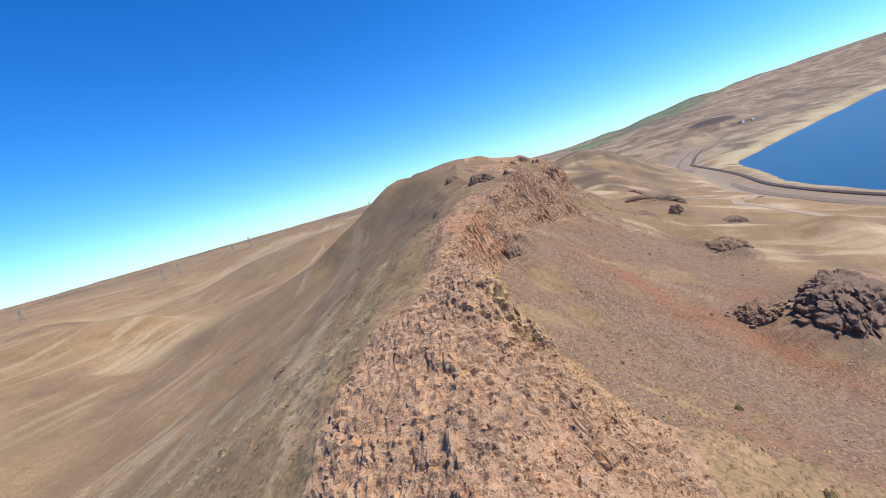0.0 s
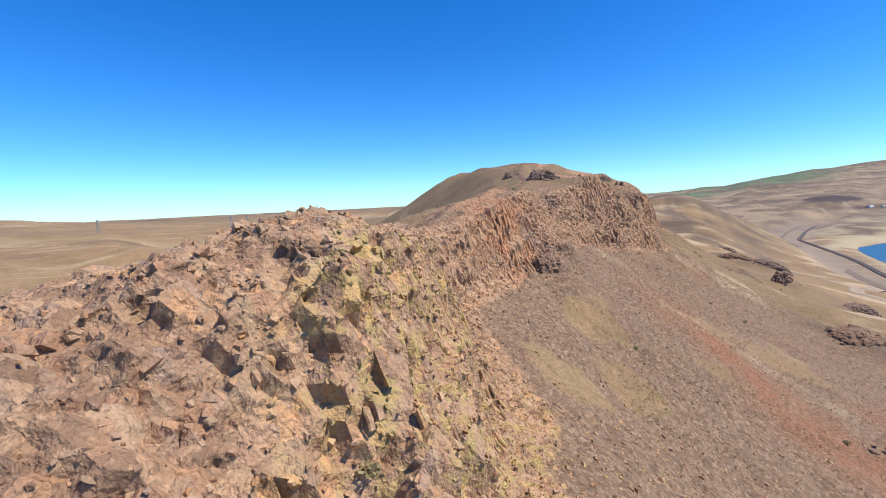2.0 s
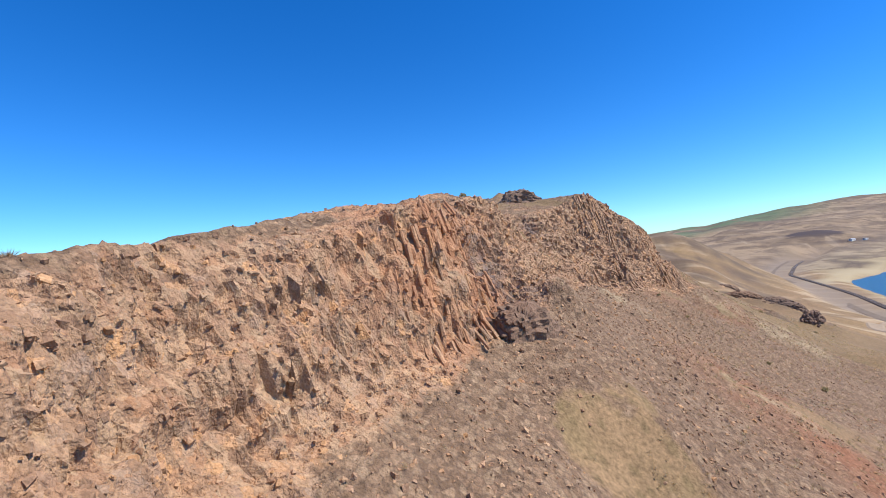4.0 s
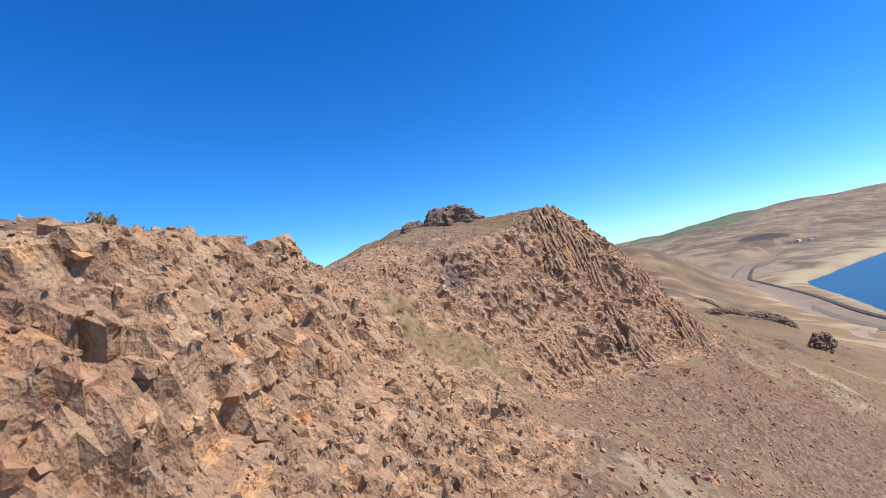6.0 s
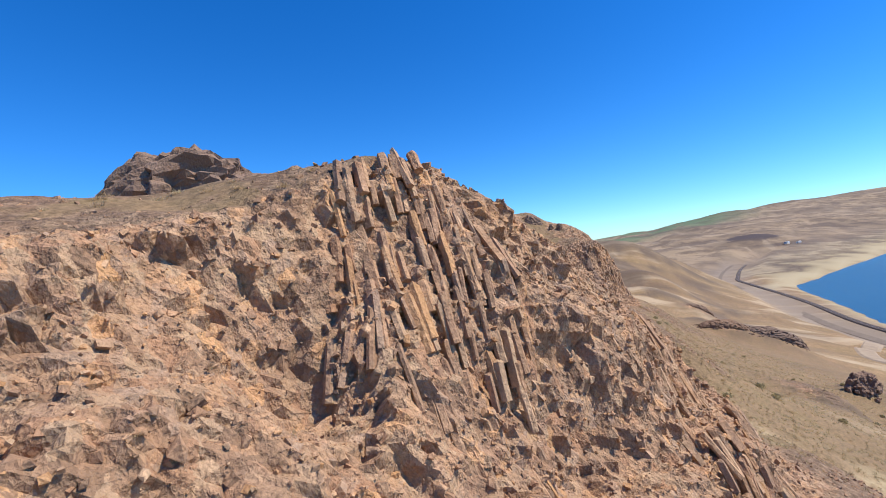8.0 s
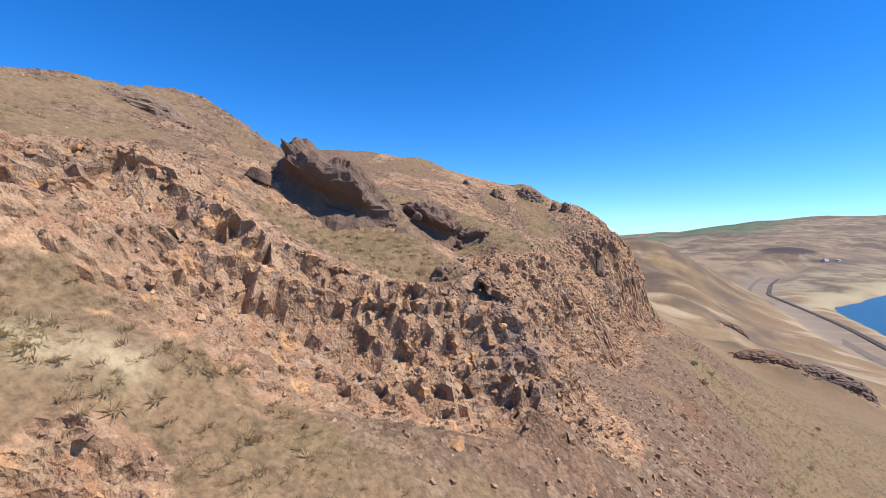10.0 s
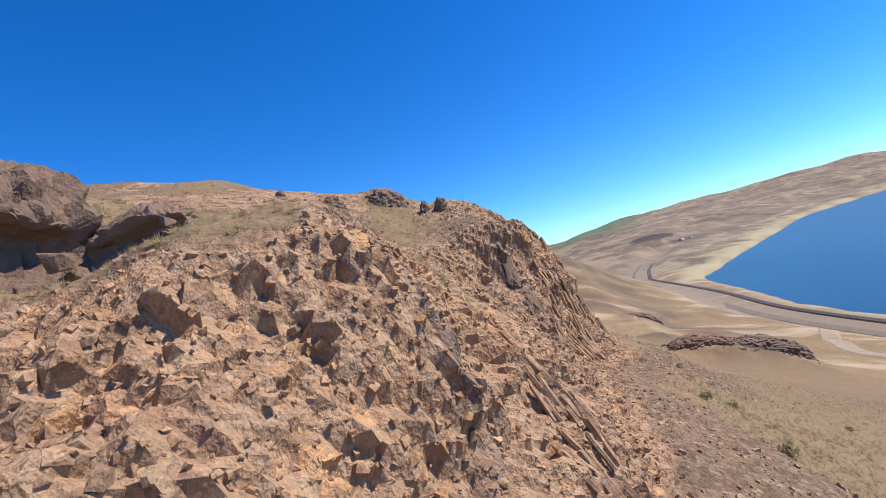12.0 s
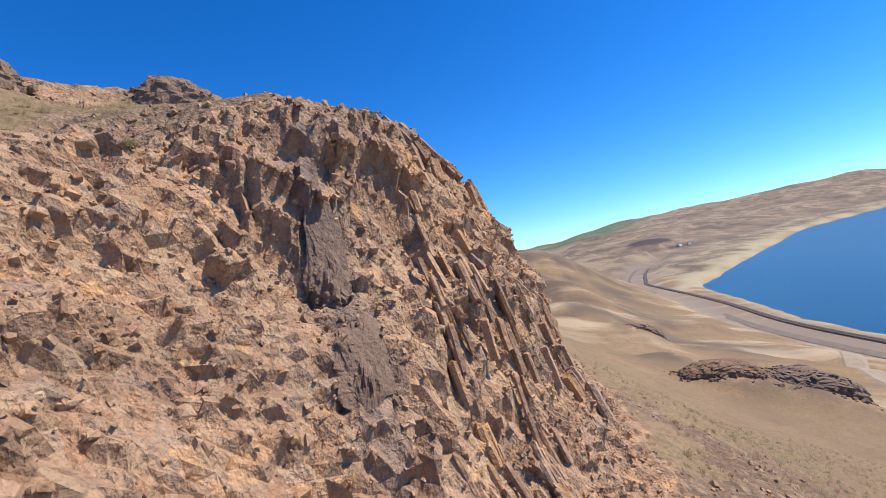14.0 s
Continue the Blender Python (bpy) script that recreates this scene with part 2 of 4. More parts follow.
# how rocky, and how much loose scree
near = (np.abs(U) < 40) & (V > 0) & (V < 275)
patch = fbm2(X / 7, Y / 7, 4, 51)
broad = fbm2(X / 19, Y / 19, 3, 52)
knob = smooth(6, 16, Y) * (1 - smooth(52, 62, Y)) * (1 - smooth(0.7, 1.2, LEFT / np.interp(Y, [20, 30, 38, 55], [10, 9, 3, 1.5]))) * (1 - smooth(1, 5, RIGHT))
brow = smooth(0.05, 0.3, patch + 0.25) * smooth(-8, -2, -LEFT) * (1 - smooth(0, 3, RIGHT)) * smooth(60, 75, Y) * (1 - smooth(262, 280, Y))
grassy_gap = np.exp(-((Y - 151) / 8.2) ** 4) * (1 - smooth(4, 12, RIGHT))
ROCKY = np.clip(np.maximum(np.maximum(CLIFF, knob), brow * 0.55 * smooth(-0.2, 0.35, patch)) - 0.9 * grassy_gap, 0, 1)
ROCKY = np.where(near, ROCKY, 0.0)
HUMPS = [p for p in SLOPE_BUMPS if p[3] > 2 and 40 < p[0] < 150 and p[1] < 365 and p[:2] not in ((125, 150), (60, 150))]
for sx, sy, reach, high in HUMPS:
    ROCKY = np.maximum(ROCKY, 0.62 * smooth(-0.3, 0.3, patch + 0.15) * np.exp(-(((X - sx) ** 2 + (Y - sy) ** 2) / (0.72 * reach) ** 2) ** 2))
SCREE = smooth(-2, 1, RIGHT) * (1 - smooth(24, 78, (RIGHT + 16 * broad) / np.interp(Y, [120, 145], [1, 0.3]))) * smooth(20, 40, Y) * (1 - smooth(215, 245, Y)) * smooth(-0.5, 0.15, patch + 0.5 * broad + 0.3) * (1 - 0.8 * grassy_gap)
SCREE = np.clip(np.maximum(SCREE, 0.55 * brow * (1 - ROCKY)), 0, 1) * (1 - smooth(1, 4, LEFT))
# grassy ledges: x, y, reach
LEDGES = [(28, 167.5, 3.2), (33, 194, 5), (36, 199, 3.5), (12.5, 103, 4.4), (10, 100, 2.6), (9, 60, 4), (15, 66, 3.5), (27, 149, 8), (19, 148, 7), (38, 146, 6), (30, 204, 5), (24, 196, 6), (12, 74, 3), (31, 188.2, 3.4), (35, 187.6, 2.2), (30, 192, 4.5), (24, 153, 4.0), (49.0, 213.3, 1.1), (36, 200.5, 5.0), (29.2, 166.2, 2.8), (25.5, 166.2, 2.6), (41, 201, 4.0), (40, 206.5, 4.0), (33, 207, 5)]
# broken rock that breaks through the grass: x, y, reach
BROKEN = [(32, 182, 4), (29.5, 178.5, 4.5), (8.2, 95.3, 2.4), (26.2, 153.7, 1.8), (24.6, 145, 1.6), (18.4, 150.8, 1.8), (20, 159.6, 3.5), (24.5, 160.8, 2.6), (28, 161.6, 2.4), (46, 214, 3.5), (27, 142, 2.5)]
LEDGE = np.zeros(X.shape)
for sx, sy, reach in LEDGES:
    LEDGE = np.maximum(LEDGE, np.exp(-(((X - sx) ** 2 + (Y - sy) ** 2) / reach ** 2) ** 2))
LEDGE = np.clip(LEDGE * (0.95 + 0.5 * patch), 0, 1)
for sx, sy, reach in BROKEN:
    ROCKY = np.maximum(ROCKY, 0.9 * smooth(-0.5, 0.1, patch + 0.3) * np.exp(-(((X - sx) ** 2 + (Y - sy) ** 2) / reach ** 2) ** 2))
    LEDGE = LEDGE * (1 - np.exp(-(((X - sx) ** 2 + (Y - sy) ** 2) / reach ** 2) ** 2))
ROCKY, SCREE = ROCKY * (1 - 0.95 * LEDGE), SCREE * (1 - 0.9 * LEDGE)

# relief: broken blocks on the cliffs, lumps elsewhere
gy, gx = np.gradient(SMOOTH_Z, vs, us)
shear = np.gradient(np.interp(vs, MIDDLE[:, 0], MIDDLE[:, 1]), vs)[:, None]
gy = gy - gx * shear
norm = np.sqrt(gx ** 2 + gy ** 2 + 1)
NX, NY, NZ = -gx / norm, -gy / norm, 1 / norm
sel = near & (ROCKY > 0.03)
x, y, z = X[sel], Y[sel], Z[sel]
k0, e0 = blocks3(x / 3.6 + 0.3 * fbm2(x, z, 2, 61), y / 3.6, z / 4.6, 70)
k1, e1 = blocks3(x / 1.05 + 0.25 * fbm2(x / 2, y / 2, 2, 62), y / 1.05 + 0.2 * fbm2(x, z, 2, 63), z / 1.5, 80)
k2, e2 = blocks3(x / 0.45, y / 0.45 + 0.3 * fbm2(x * 1.5, z, 2, 64), z / 0.55, 90)
push = 0.62 * (k0 - 0.55) * smooth(0, 0.16, e0) + 0.30 * (k1 - 0.5) * smooth(0, 0.10, e1) - 0.2 * (1 - smooth(0, 0.1, e1)) + 0.25 * (k2 - 0.5) * smooth(0, 0.14, e2) - 0.1 * (1 - smooth(0, 0.14, e2)) + 0.16 * fbm2(x * 1.7 + z, y * 1.7 - z, 3, 67)
push = push * np.clip(ROCKY[sel] * 1.25, 0, 1) * np.clip(0.7 + 0.75 * (1 - NZ[sel]) * 2.2, 0, 1.15)
X[sel] += push * NX[sel]
Y[sel] += push * NY[sel]
Z[sel] += push * NZ[sel]
lump = 0.16 * fbm2(X / 1.3, Y / 1.3, 3, 65) * smooth(0, 40, 60 - np.abs(U)) + 0.5 * fbm2(X / 6, Y / 6, 3, 66) * (1 - smooth(60, 200, np.abs(U)))
Z = Z + lump * (1 - ROCKY) * (Z > 3)


def sheet(name, X, Y, Z, smooth_faces=None):
    rows, cols = X.shape
    me = bpy.data.meshes.new(name)
    idx = np.arange(rows * cols).reshape(rows, cols)
    quads = np.stack([idx[:-1, :-1], idx[:-1, 1:], idx[1:, 1:], idx[1:, :-1]], -1).reshape(-1, 4)
    me.vertices.add(rows * cols)
    me.vertices.foreach_set("co", np.stack([X, Y, Z], -1).astype(np.float32).ravel())
    me.loops.add(quads.size)
    me.loops.foreach_set("vertex_index", quads.astype(np.int32).ravel())
    me.polygons.add(len(quads))
    me.polygons.foreach_set("loop_start", np.arange(0, quads.size, 4, dtype=np.int32))
    me.polygons.foreach_set("use_smooth", np.ones(len(quads), bool) if smooth_faces is None else smooth_faces)
    me.update(calc_edges=True)
    return me


def ground_z(x, y, grid=None):
    """Height of the built ground without its broken relief, or another quality of the ground."""
    x, y = np.asarray(x, float), np.asarray(y, float)
    u = x - np.interp(y, MIDDLE[:, 0], MIDDLE[:, 1])
    i = np.clip(np.searchsorted(us, u) - 1, 0, len(us) - 2)
    j = np.clip(np.searchsorted(vs, y) - 1, 0, len(vs) - 2)
    a, b = (u - us[i]) / (us[i + 1] - us[i]), (y - vs[j]) / (vs[j + 1] - vs[j])
    g = SMOOTH_Z if grid is None else grid
    return (g[j, i] * (1 - a) + g[j, i + 1] * a) * (1 - b) + (g[j + 1, i] * (1 - a) + g[j + 1, i + 1] * a) * b


# ---- materials ----
def material(name):
    m = bpy.data.materials.new(name)
    m.use_nodes = True
    n = m.node_tree.nodes
    return m, n, m.node_tree.links, n["Principled BSDF"]


def simple(name, rgb, rough=0.9, metal=0.0):
    m, n, l, b = material(name)
    b.inputs["Base Color"].default_value = (*rgb, 1)
    b.inputs["Roughness"].default_value, b.inputs["Metallic"].default_value = rough, metal
    return m


class Nodes:
    """Short ways to make the nodes that the materials share."""

    def __init__(self, name):
        self.m, self.n, self.l, self.b = material(name)
        self.place = self.n.new("ShaderNodeNewGeometry").outputs["Position"]

    def noise(self, scale, detail=4.0, rough=0.55, stretch=(1, 1, 1), shift=0.0):
        mp = self.n.new("ShaderNodeMapping")
        mp.inputs["Scale"].default_value = stretch
        mp.inputs["Location"].default_value = (shift, shift * 0.7, -shift)
        self.l.new(self.place, mp.inputs["Vector"])
        t = self.n.new("ShaderNodeTexNoise")
        t.inputs["Scale"].default_value, t.inputs["Detail"].default_value, t.inputs["Roughness"].default_value = scale, detail, rough
        self.l.new(mp.outputs[0], t.inputs["Vector"])
        return t.outputs["Fac"]

    def cells(self, scale, out="Distance", stretch=(1, 1, 1), feature="F1"):
        mp = self.n.new("ShaderNodeMapping")
        mp.inputs["Scale"].default_value = stretch
        self.l.new(self.place, mp.inputs["Vector"])
        t = self.n.new("ShaderNodeTexVoronoi")
        t.feature = feature
        t.inputs["Scale"].default_value = scale
        self.l.new(mp.outputs[0], t.inputs["Vector"])
        return t.outputs[out]

    def chunks(self, scale, out="Distance", stretch=(1, 1, 1), bend=0.22):
        """Cells with uneven outlines, for broken stone."""
        mp = self.n.new("ShaderNodeMapping")
        mp.inputs["Scale"].default_value = stretch
        self.l.new(self.place, mp.inputs["Vector"])
        w = self.n.new("ShaderNodeTexNoise")
        w.inputs["Scale"].default_value, w.inputs["Detail"].default_value = scale * 0.9, 3.0
        self.l.new(mp.outputs[0], w.inputs["Vector"])
        v = self.n.new("ShaderNodeVectorMath")
        v.operation = "MULTIPLY_ADD"
        v.inputs[1].default_value = (2.2 * bend, 2.2 * bend, 2.2 * bend)
        self.l.new(w.outputs["Color"], v.inputs[0])
        self.l.new(mp.outputs[0], v.inputs[2])
        t = self.n.new("ShaderNodeTexVoronoi")
        t.inputs["Scale"].default_value = scale
        self.l.new(v.outputs[0], t.inputs["Vector"])
        return t.outputs[out]

    def stone_relief(self, strength, distance):
        """Rough broken relief at three sizes."""
        rough = self.mix(0.5, self.noise(2.2, 9, 0.72), self.chunks(2.4, "Color", (1, 1, 0.7), 0.3))
        self.bump(self.mix(0.42, rough, self.mix(0.4, self.chunks(4.0, "Distance", (1, 1, 0.75), 0.2), self.chunks(9.0, "Distance", (1, 1, 0.8), 0.1))), strength, distance)

    def ramp(self, fac, *stops):
        r = self.n.new("ShaderNodeValToRGB")
        while len(r.color_ramp.elements) < len(stops):
            r.color_ramp.elements.new(0.5)
        for e, (at, rgb) in zip(r.color_ramp.elements, stops):
            e.position, e.color = at, (*rgb, 1) if isinstance(rgb, tuple) else (rgb, rgb, rgb, 1)
        self.l.new(fac, r.inputs[0])
        return r.outputs[0]

    def mix(self, fac, a, b, kind="MIX"):
        x = self.n.new("ShaderNodeMix")
        x.data_type, x.blend_type = "RGBA", kind
        for sock, v in ((x.inputs[0], fac), (x.inputs[6], a), (x.inputs[7], b)):
            if isinstance(v, (int, float)):
                sock.default_value = v
            elif isinstance(v, tuple):
                sock.default_value = (*v, 1)
            else:
                self.l.new(v, sock)
        return x.outputs[2]

    def calc(self, op, a, b):
        x = self.n.new("ShaderNodeMath")
        x.operation, x.use_clamp = op, op != "SUBTRACT"
        for sock, v in ((x.inputs[0], a), (x.inputs[1], b)):
            if isinstance(v, (int, float)):
                sock.default_value = v
            else:
                self.l.new(v, sock)
        return x.outputs[0]

    def attr(self, name):
        a = self.n.new("ShaderNodeAttribute")
        a.attribute_name = name
        return a.outputs["Fac"]

    def island(self):
        return self.n.new("ShaderNodeNewGeometry").outputs["Random Per Island"]

    def single(self):
        return self.n.new("ShaderNodeObjectInfo").outputs["Random"]

    def bump(self, height, strength, distance):
        b = self.n.new("ShaderNodeBump")
        b.inputs["Distance"].default_value = distance
        if isinstance(strength, float):
            b.inputs["Strength"].default_value = strength
        else:
            self.l.new(strength, b.inputs["Strength"])
        self.l.new(height, b.inputs["Height"])
        self.l.new(b.outputs[0], self.b.inputs["Normal"])

    def done(self, colour, rough=0.92):
        self.l.new(colour, self.b.inputs["Base Color"]) if not isinstance(colour, tuple) else None
        self.b.inputs["Roughness"].default_value = rough
        self.b.inputs["Specular IOR Level"].default_value = 0.25
        return self.m


def rock_colour(k, vary=None):
    """Reddish basalt: brown, purple-grey and orange faces with lichen."""
    base = k.ramp(k.noise(0.35, 5, 0.6), (0.30, (0.202, 0.122, 0.084)), (0.47, (0.340, 0.212, 0.142)), (0.60, (0.419, 0.261, 0.166)), (0.76, (0.309, 0.212, 0.160)))
    base = k.mix(k.ramp(k.noise(0.11, 3, 0.5, shift=9.0), (0.50, 0.0), (0.66, 0.42)), base, (0.459, 0.258, 0.132))
    base = k.mix(k.ramp(k.noise(1.9, 4, 0.6, shift=3.0), (0.42, 0.0), (0.72, 0.5)), base, (0.475, 0.340, 0.228))
    base = k.mix(k.ramp(k.noise(0.21, 4, 0.6, shift=21.0), (0.55, 0.0), (0.68, 0.7)), base, (0.131, 0.094, 0.082))
    base = k.mix(k.ramp(k.noise(3.1, 3, 0.6, shift=31.0), (0.60, 0.0), (0.70, 0.35)), base, (0.285, 0.269, 0.233))
    chip = k.ramp(k.chunks(2.4, "Color", (1, 1, 0.7), 0.3), (0.1, 0.55), (0.5, 1.0), (0.9, 1.6))
    base = k.mix(0.75, base, chip, "MULTIPLY")
    base = k.mix(0.5, base, k.ramp(k.chunks(7.0, "Color", (1, 1, 0.8), 0.12), (0.1, 0.6), (0.5, 1.0), (0.9, 1.35)), "MULTIPLY")
    base = k.mix(0.9, base, k.ramp(k.noise(9.0, 6, 0.75, shift=13.0), (0.36, 0.5), (0.5, 1.08), (0.64, 1.6)), "MULTIPLY")
    if vary is not None:
        base = k.mix(0.62, base, k.ramp(vary, (0.0, (0.182, 0.115, 0.086)), (0.25, (0.333, 0.208, 0.142)), (0.45, (0.452, 0.320, 0.220)), (0.6, (0.317, 0.170, 0.104)), (0.75, (0.285, 0.210, 0.169)), (0.88, (0.491, 0.266, 0.121)), (1.0, (0.238, 0.150, 0.112))))
    return k.mix(1.0, base, (0.95, 0.92, 0.85), "MULTIPLY")


def lichen(k, base):
    """Yellow lichen on the first buttress, which fades out along the ridge."""
    sp = k.n.new("ShaderNodeSeparateXYZ")
    k.l.new(k.place, sp.inputs[0])
    zone = k.ramp(k.calc("DIVIDE", sp.outputs[1], 100.0), (0.29, 0.0), (0.33, 1.0), (0.48, 0.9), (0.58, 0.04))
    zone = k.calc("MULTIPLY", zone, k.ramp(k.calc("DIVIDE", sp.outputs[0], 10.0), (0.03, 0.0), (0.16, 1.0)))
    away = k.n.new("ShaderNodeVectorMath")
    away.operation = "DISTANCE"
    away.inputs[1].default_value = (4.5, 78.5, 96.0)
    k.l.new(k.place, away.inputs[0])
    fired = k.ramp(k.calc("DIVIDE", away.outputs["Value"], 20.0), (0.25, 0.5), (0.5, 0.0))
    base = k.mix(k.calc("MULTIPLY", fired, k.ramp(k.noise(0.5, 4, 0.6, shift=57.0), (0.40, 0.0), (0.55, 1.0))), base, (0.46, 0.205, 0.100))
    return k.mix(k.calc("MULTIPLY", k.ramp(k.noise(1.5, 5, 0.65, shift=41.0), (0.49, 0.0), (0.58, 0.52)), zone), base, (0.43, 0.335, 0.105))


def rock_material(name, vary="", shade=1.0):
    k = Nodes(name)
    v = k.island() if vary == "island" else k.single() if vary == "single" else None
    colour = lichen(k, rock_colour(k, v))
    if shade != 1:
        colour = k.mix(0.74, colour, (0.135 * shade, 0.094 * shade, 0.076 * shade))
    k.stone_relief(1.0, 0.16)
    return k.done(colour)


def ground_material():
    k = Nodes("dry_ground")
    grass = k.ramp(k.noise(0.045, 5, 0.6), (0.34, (0.220, 0.144, 0.071)), (0.48, (0.288, 0.189, 0.100)), (0.60, (0.333, 0.218, 0.120)), (0.74, (0.234, 0.158, 0.078)))
    grass = k.mix(k.ramp(k.noise(0.013, 4, 0.6, shift=5.0), (0.44, 0.0), (0.62, 0.6)), grass, (0.244, 0.139, 0.084))
    grass = k.mix(k.ramp(k.noise(0.5, 4, 0.65, shift=2.0), (0.40, 0.45), (0.62, 0.0)), grass, (0.170, 0.115, 0.057))
    grass = k.mix(k.calc("MULTIPLY", k.attr("flank"), k.ramp(k.noise(0.13, 4, 0.55, stretch=(1, 0.08, 0.4), shift=8.0), (0.55, 0.0), (0.62, 0.6))), grass, (0.379, 0.291, 0.188))
    grass = k.mix(k.ramp(k.chunks(1.25, "Distance", (1, 1, 0.6), 0.25), (0.20, 0.75), (0.46, 0.0)), grass, (0.139, 0.098, 0.046))
    grass = k.mix(k.ramp(k.noise(0.0045, 5, 0.62, shift=17.0), (0.46, 0.0), (0.60, 0.5)), grass, (0.170, 0.120, 0.073))
    grass = k.mix(k.ramp(k.noise(0.018, 5, 0.62, stretch=(1, 0.35, 3), shift=27.0), (0.58, 0.0), (0.68, 0.6)), grass, (0.125, 0.086, 0.060))
    grass = k.mix(k.ramp(k.chunks(0.42, "Distance", (1, 1, 0.6), 0.7), (0.20, 0.38), (0.55, 0.0)), grass, (0.185, 0.138, 0.068))
    scree = k.ramp(k.cells(2.6, "Color"), (0.15, (0.150, 0.096, 0.061)), (0.5, (0.218, 0.139, 0.088)), (0.85, (0.275, 0.189, 0.122)))
    scree = k.mix(k.ramp(k.noise(0.055, 3, 0.55, shift=14.0), (0.58, 0.0), (0.70, 0.6)), scree, (0.256, 0.122, 0.069))
    scree = k.mix(k.ramp(k.cells(2.6, feature="DISTANCE_TO_EDGE"), (0.0, 0.55), (0.12, 0.0)), scree, (0.122, 0.082, 0.061))
    scree = k.mix(k.calc("MULTIPLY", k.attr("rust"), k.ramp(k.noise(0.3, 4, 0.6, shift=44.0), (0.35, 0.3), (0.6, 1.0))), scree, (0.264, 0.112, 0.060))
    rock = lichen(k, rock_colour(k, k.chunks(2.4, "Color", (1, 1, 0.7), 0.3)))
    rock = k.mix(k.calc("MULTIPLY", k.attr("purple"), k.ramp(k.noise(0.9, 4, 0.6, shift=33.0), (0.36, 0.15), (0.55, 0.85))), rock, k.ramp(k.chunks(5.0, "Color", (1, 1, 0.8), 0.15), (0.1, (0.075, 0.056, 0.054)), (0.9, (0.190, 0.145, 0.135))))
    grain = k.ramp(k.noise(4.5, 6, 0.72, shift=36.0), (0.36, 0.55), (0.5, 1.0), (0.64, 1.4))
    grass, scree = k.mix(0.8, grass, grain, "MULTIPLY"), k.mix(0.8, scree, grain, "MULTIPLY")
    ragged = k.calc("ADD", k.attr("scree"), k.calc("SUBTRACT", k.noise(0.8, 5, 0.65), 0.5))
    strips = k.noise(0.035, 6, 0.62, stretch=(0.28, 1.1, 0.6), shift=63.0)
    grass = k.mix(k.calc("MULTIPLY", k.attr("lowland"), k.ramp(strips, (0.36, 0.75), (0.47, 0.0))), grass, (0.165, 0.115, 0.070))
    grass = k.mix(k.calc("MULTIPLY", k.attr("lowland"), k.ramp(strips, (0.53, 0.0), (0.63, 0.8))), grass, (0.400, 0.310, 0.205))
    colour = k.mix(k.ramp(ragged, (0.35, 0.0), (0.55, 1.0)), grass, scree)
    ragged = k.calc("ADD", k.attr("rocky"), k.calc("SUBTRACT", k.noise(0.9, 5, 0.65, shift=6.0), 0.5))
    colour = k.mix(k.ramp(ragged, (0.30, 0.0), (0.48, 1.0)), colour, rock)
    far = k.ramp(k.noise(0.0035, 7, 0.62, shift=51.0), (0.36, (0.172, 0.125, 0.084)), (0.47, (0.249, 0.182, 0.116)), (0.56, (0.297, 0.222, 0.144)), (0.66, (0.202, 0.148, 0.096)))
    far = k.mix(k.ramp(k.noise(0.011, 6, 0.62, stretch=(1, 1, 4.5), shift=61.0), (0.47, 0.0), (0.57, 0.85)), far, (0.120, 0.086, 0.062))
    far = k.mix(k.ramp(k.noise(0.008, 5, 0.6, stretch=(1.5, 0.5, 3), shift=71.0), (0.55, 0.0), (0.66, 0.7)), far, (0.335, 0.262, 0.176))
    wave = k.calc("ADD", k.attr("inland"), k.calc("SUBTRACT", k.ramp(k.noise(0.012, 5, 0.6, shift=81.0), (0.3, 0.0), (0.7, 0.14)), 0.07))
    bank = k.ramp(wave, (0.0, (0.344, 0.284, 0.172)), (0.055, (0.310, 0.249, 0.146)), (0.085, (0.129, 0.096, 0.067)), (0.125, (0.335, 0.267, 0.172)), (0.19, (0.133, 0.099, 0.073)), (0.25, (0.258, 0.189, 0.125)))
    far = k.mix(k.ramp(k.attr("inland"), (0.14, 0.85), (0.34, 0.0)), far, bank)
    high = k.n.new("ShaderNodeSeparateXYZ")
    k.l.new(k.place, high.inputs[0])
    level = k.calc("ADD", k.calc("DIVIDE", high.outputs[2], 100.0), k.ramp(k.noise(0.006, 4, 0.6, shift=91.0), (0.3, 0.0), (0.7, 0.10)))
    layers = k.ramp(level, (0.30, 0.0), (0.34, 0.8), (0.40, 0.8), (0.43, 0.1), (0.52, 0.1), (0.57, 1.0), (0.68, 1.0), (0.74, 0.0))
    far = k.mix(k.calc("MULTIPLY", k.attr("lava"), layers), far, (0.062, 0.046, 0.044))
    colour = k.mix(k.attr("beyond"), colour, far)
    colour = k.mix(k.calc("MULTIPLY", k.attr("crop"), 0.85), colour, (0.085, 0.140, 0.070))
    colour = k.mix(k.calc("MULTIPLY", k.attr("straw"), k.ramp(k.noise(1.3, 5, 0.65, shift=54.0), (0.38, 0.2), (0.55, 1.0))), colour, (0.470, 0.385, 0.240))
    colour = k.mix(k.attr("scrub"), colour, (0.096, 0.070, 0.053))
    colour = k.mix(k.attr("beach"), colour, (0.358, 0.296, 0.186))
    colour = k.mix(k.attr("gravel"), colour, (0.227, 0.181, 0.141))
    hard = k.ramp(k.calc("MAXIMUM", k.attr("rocky"), k.attr("scree")), (0.2, 0.3), (0.6, 1.0))
    k.stone_relief(hard, 0.30)
    return k.done(colour, 0.95)


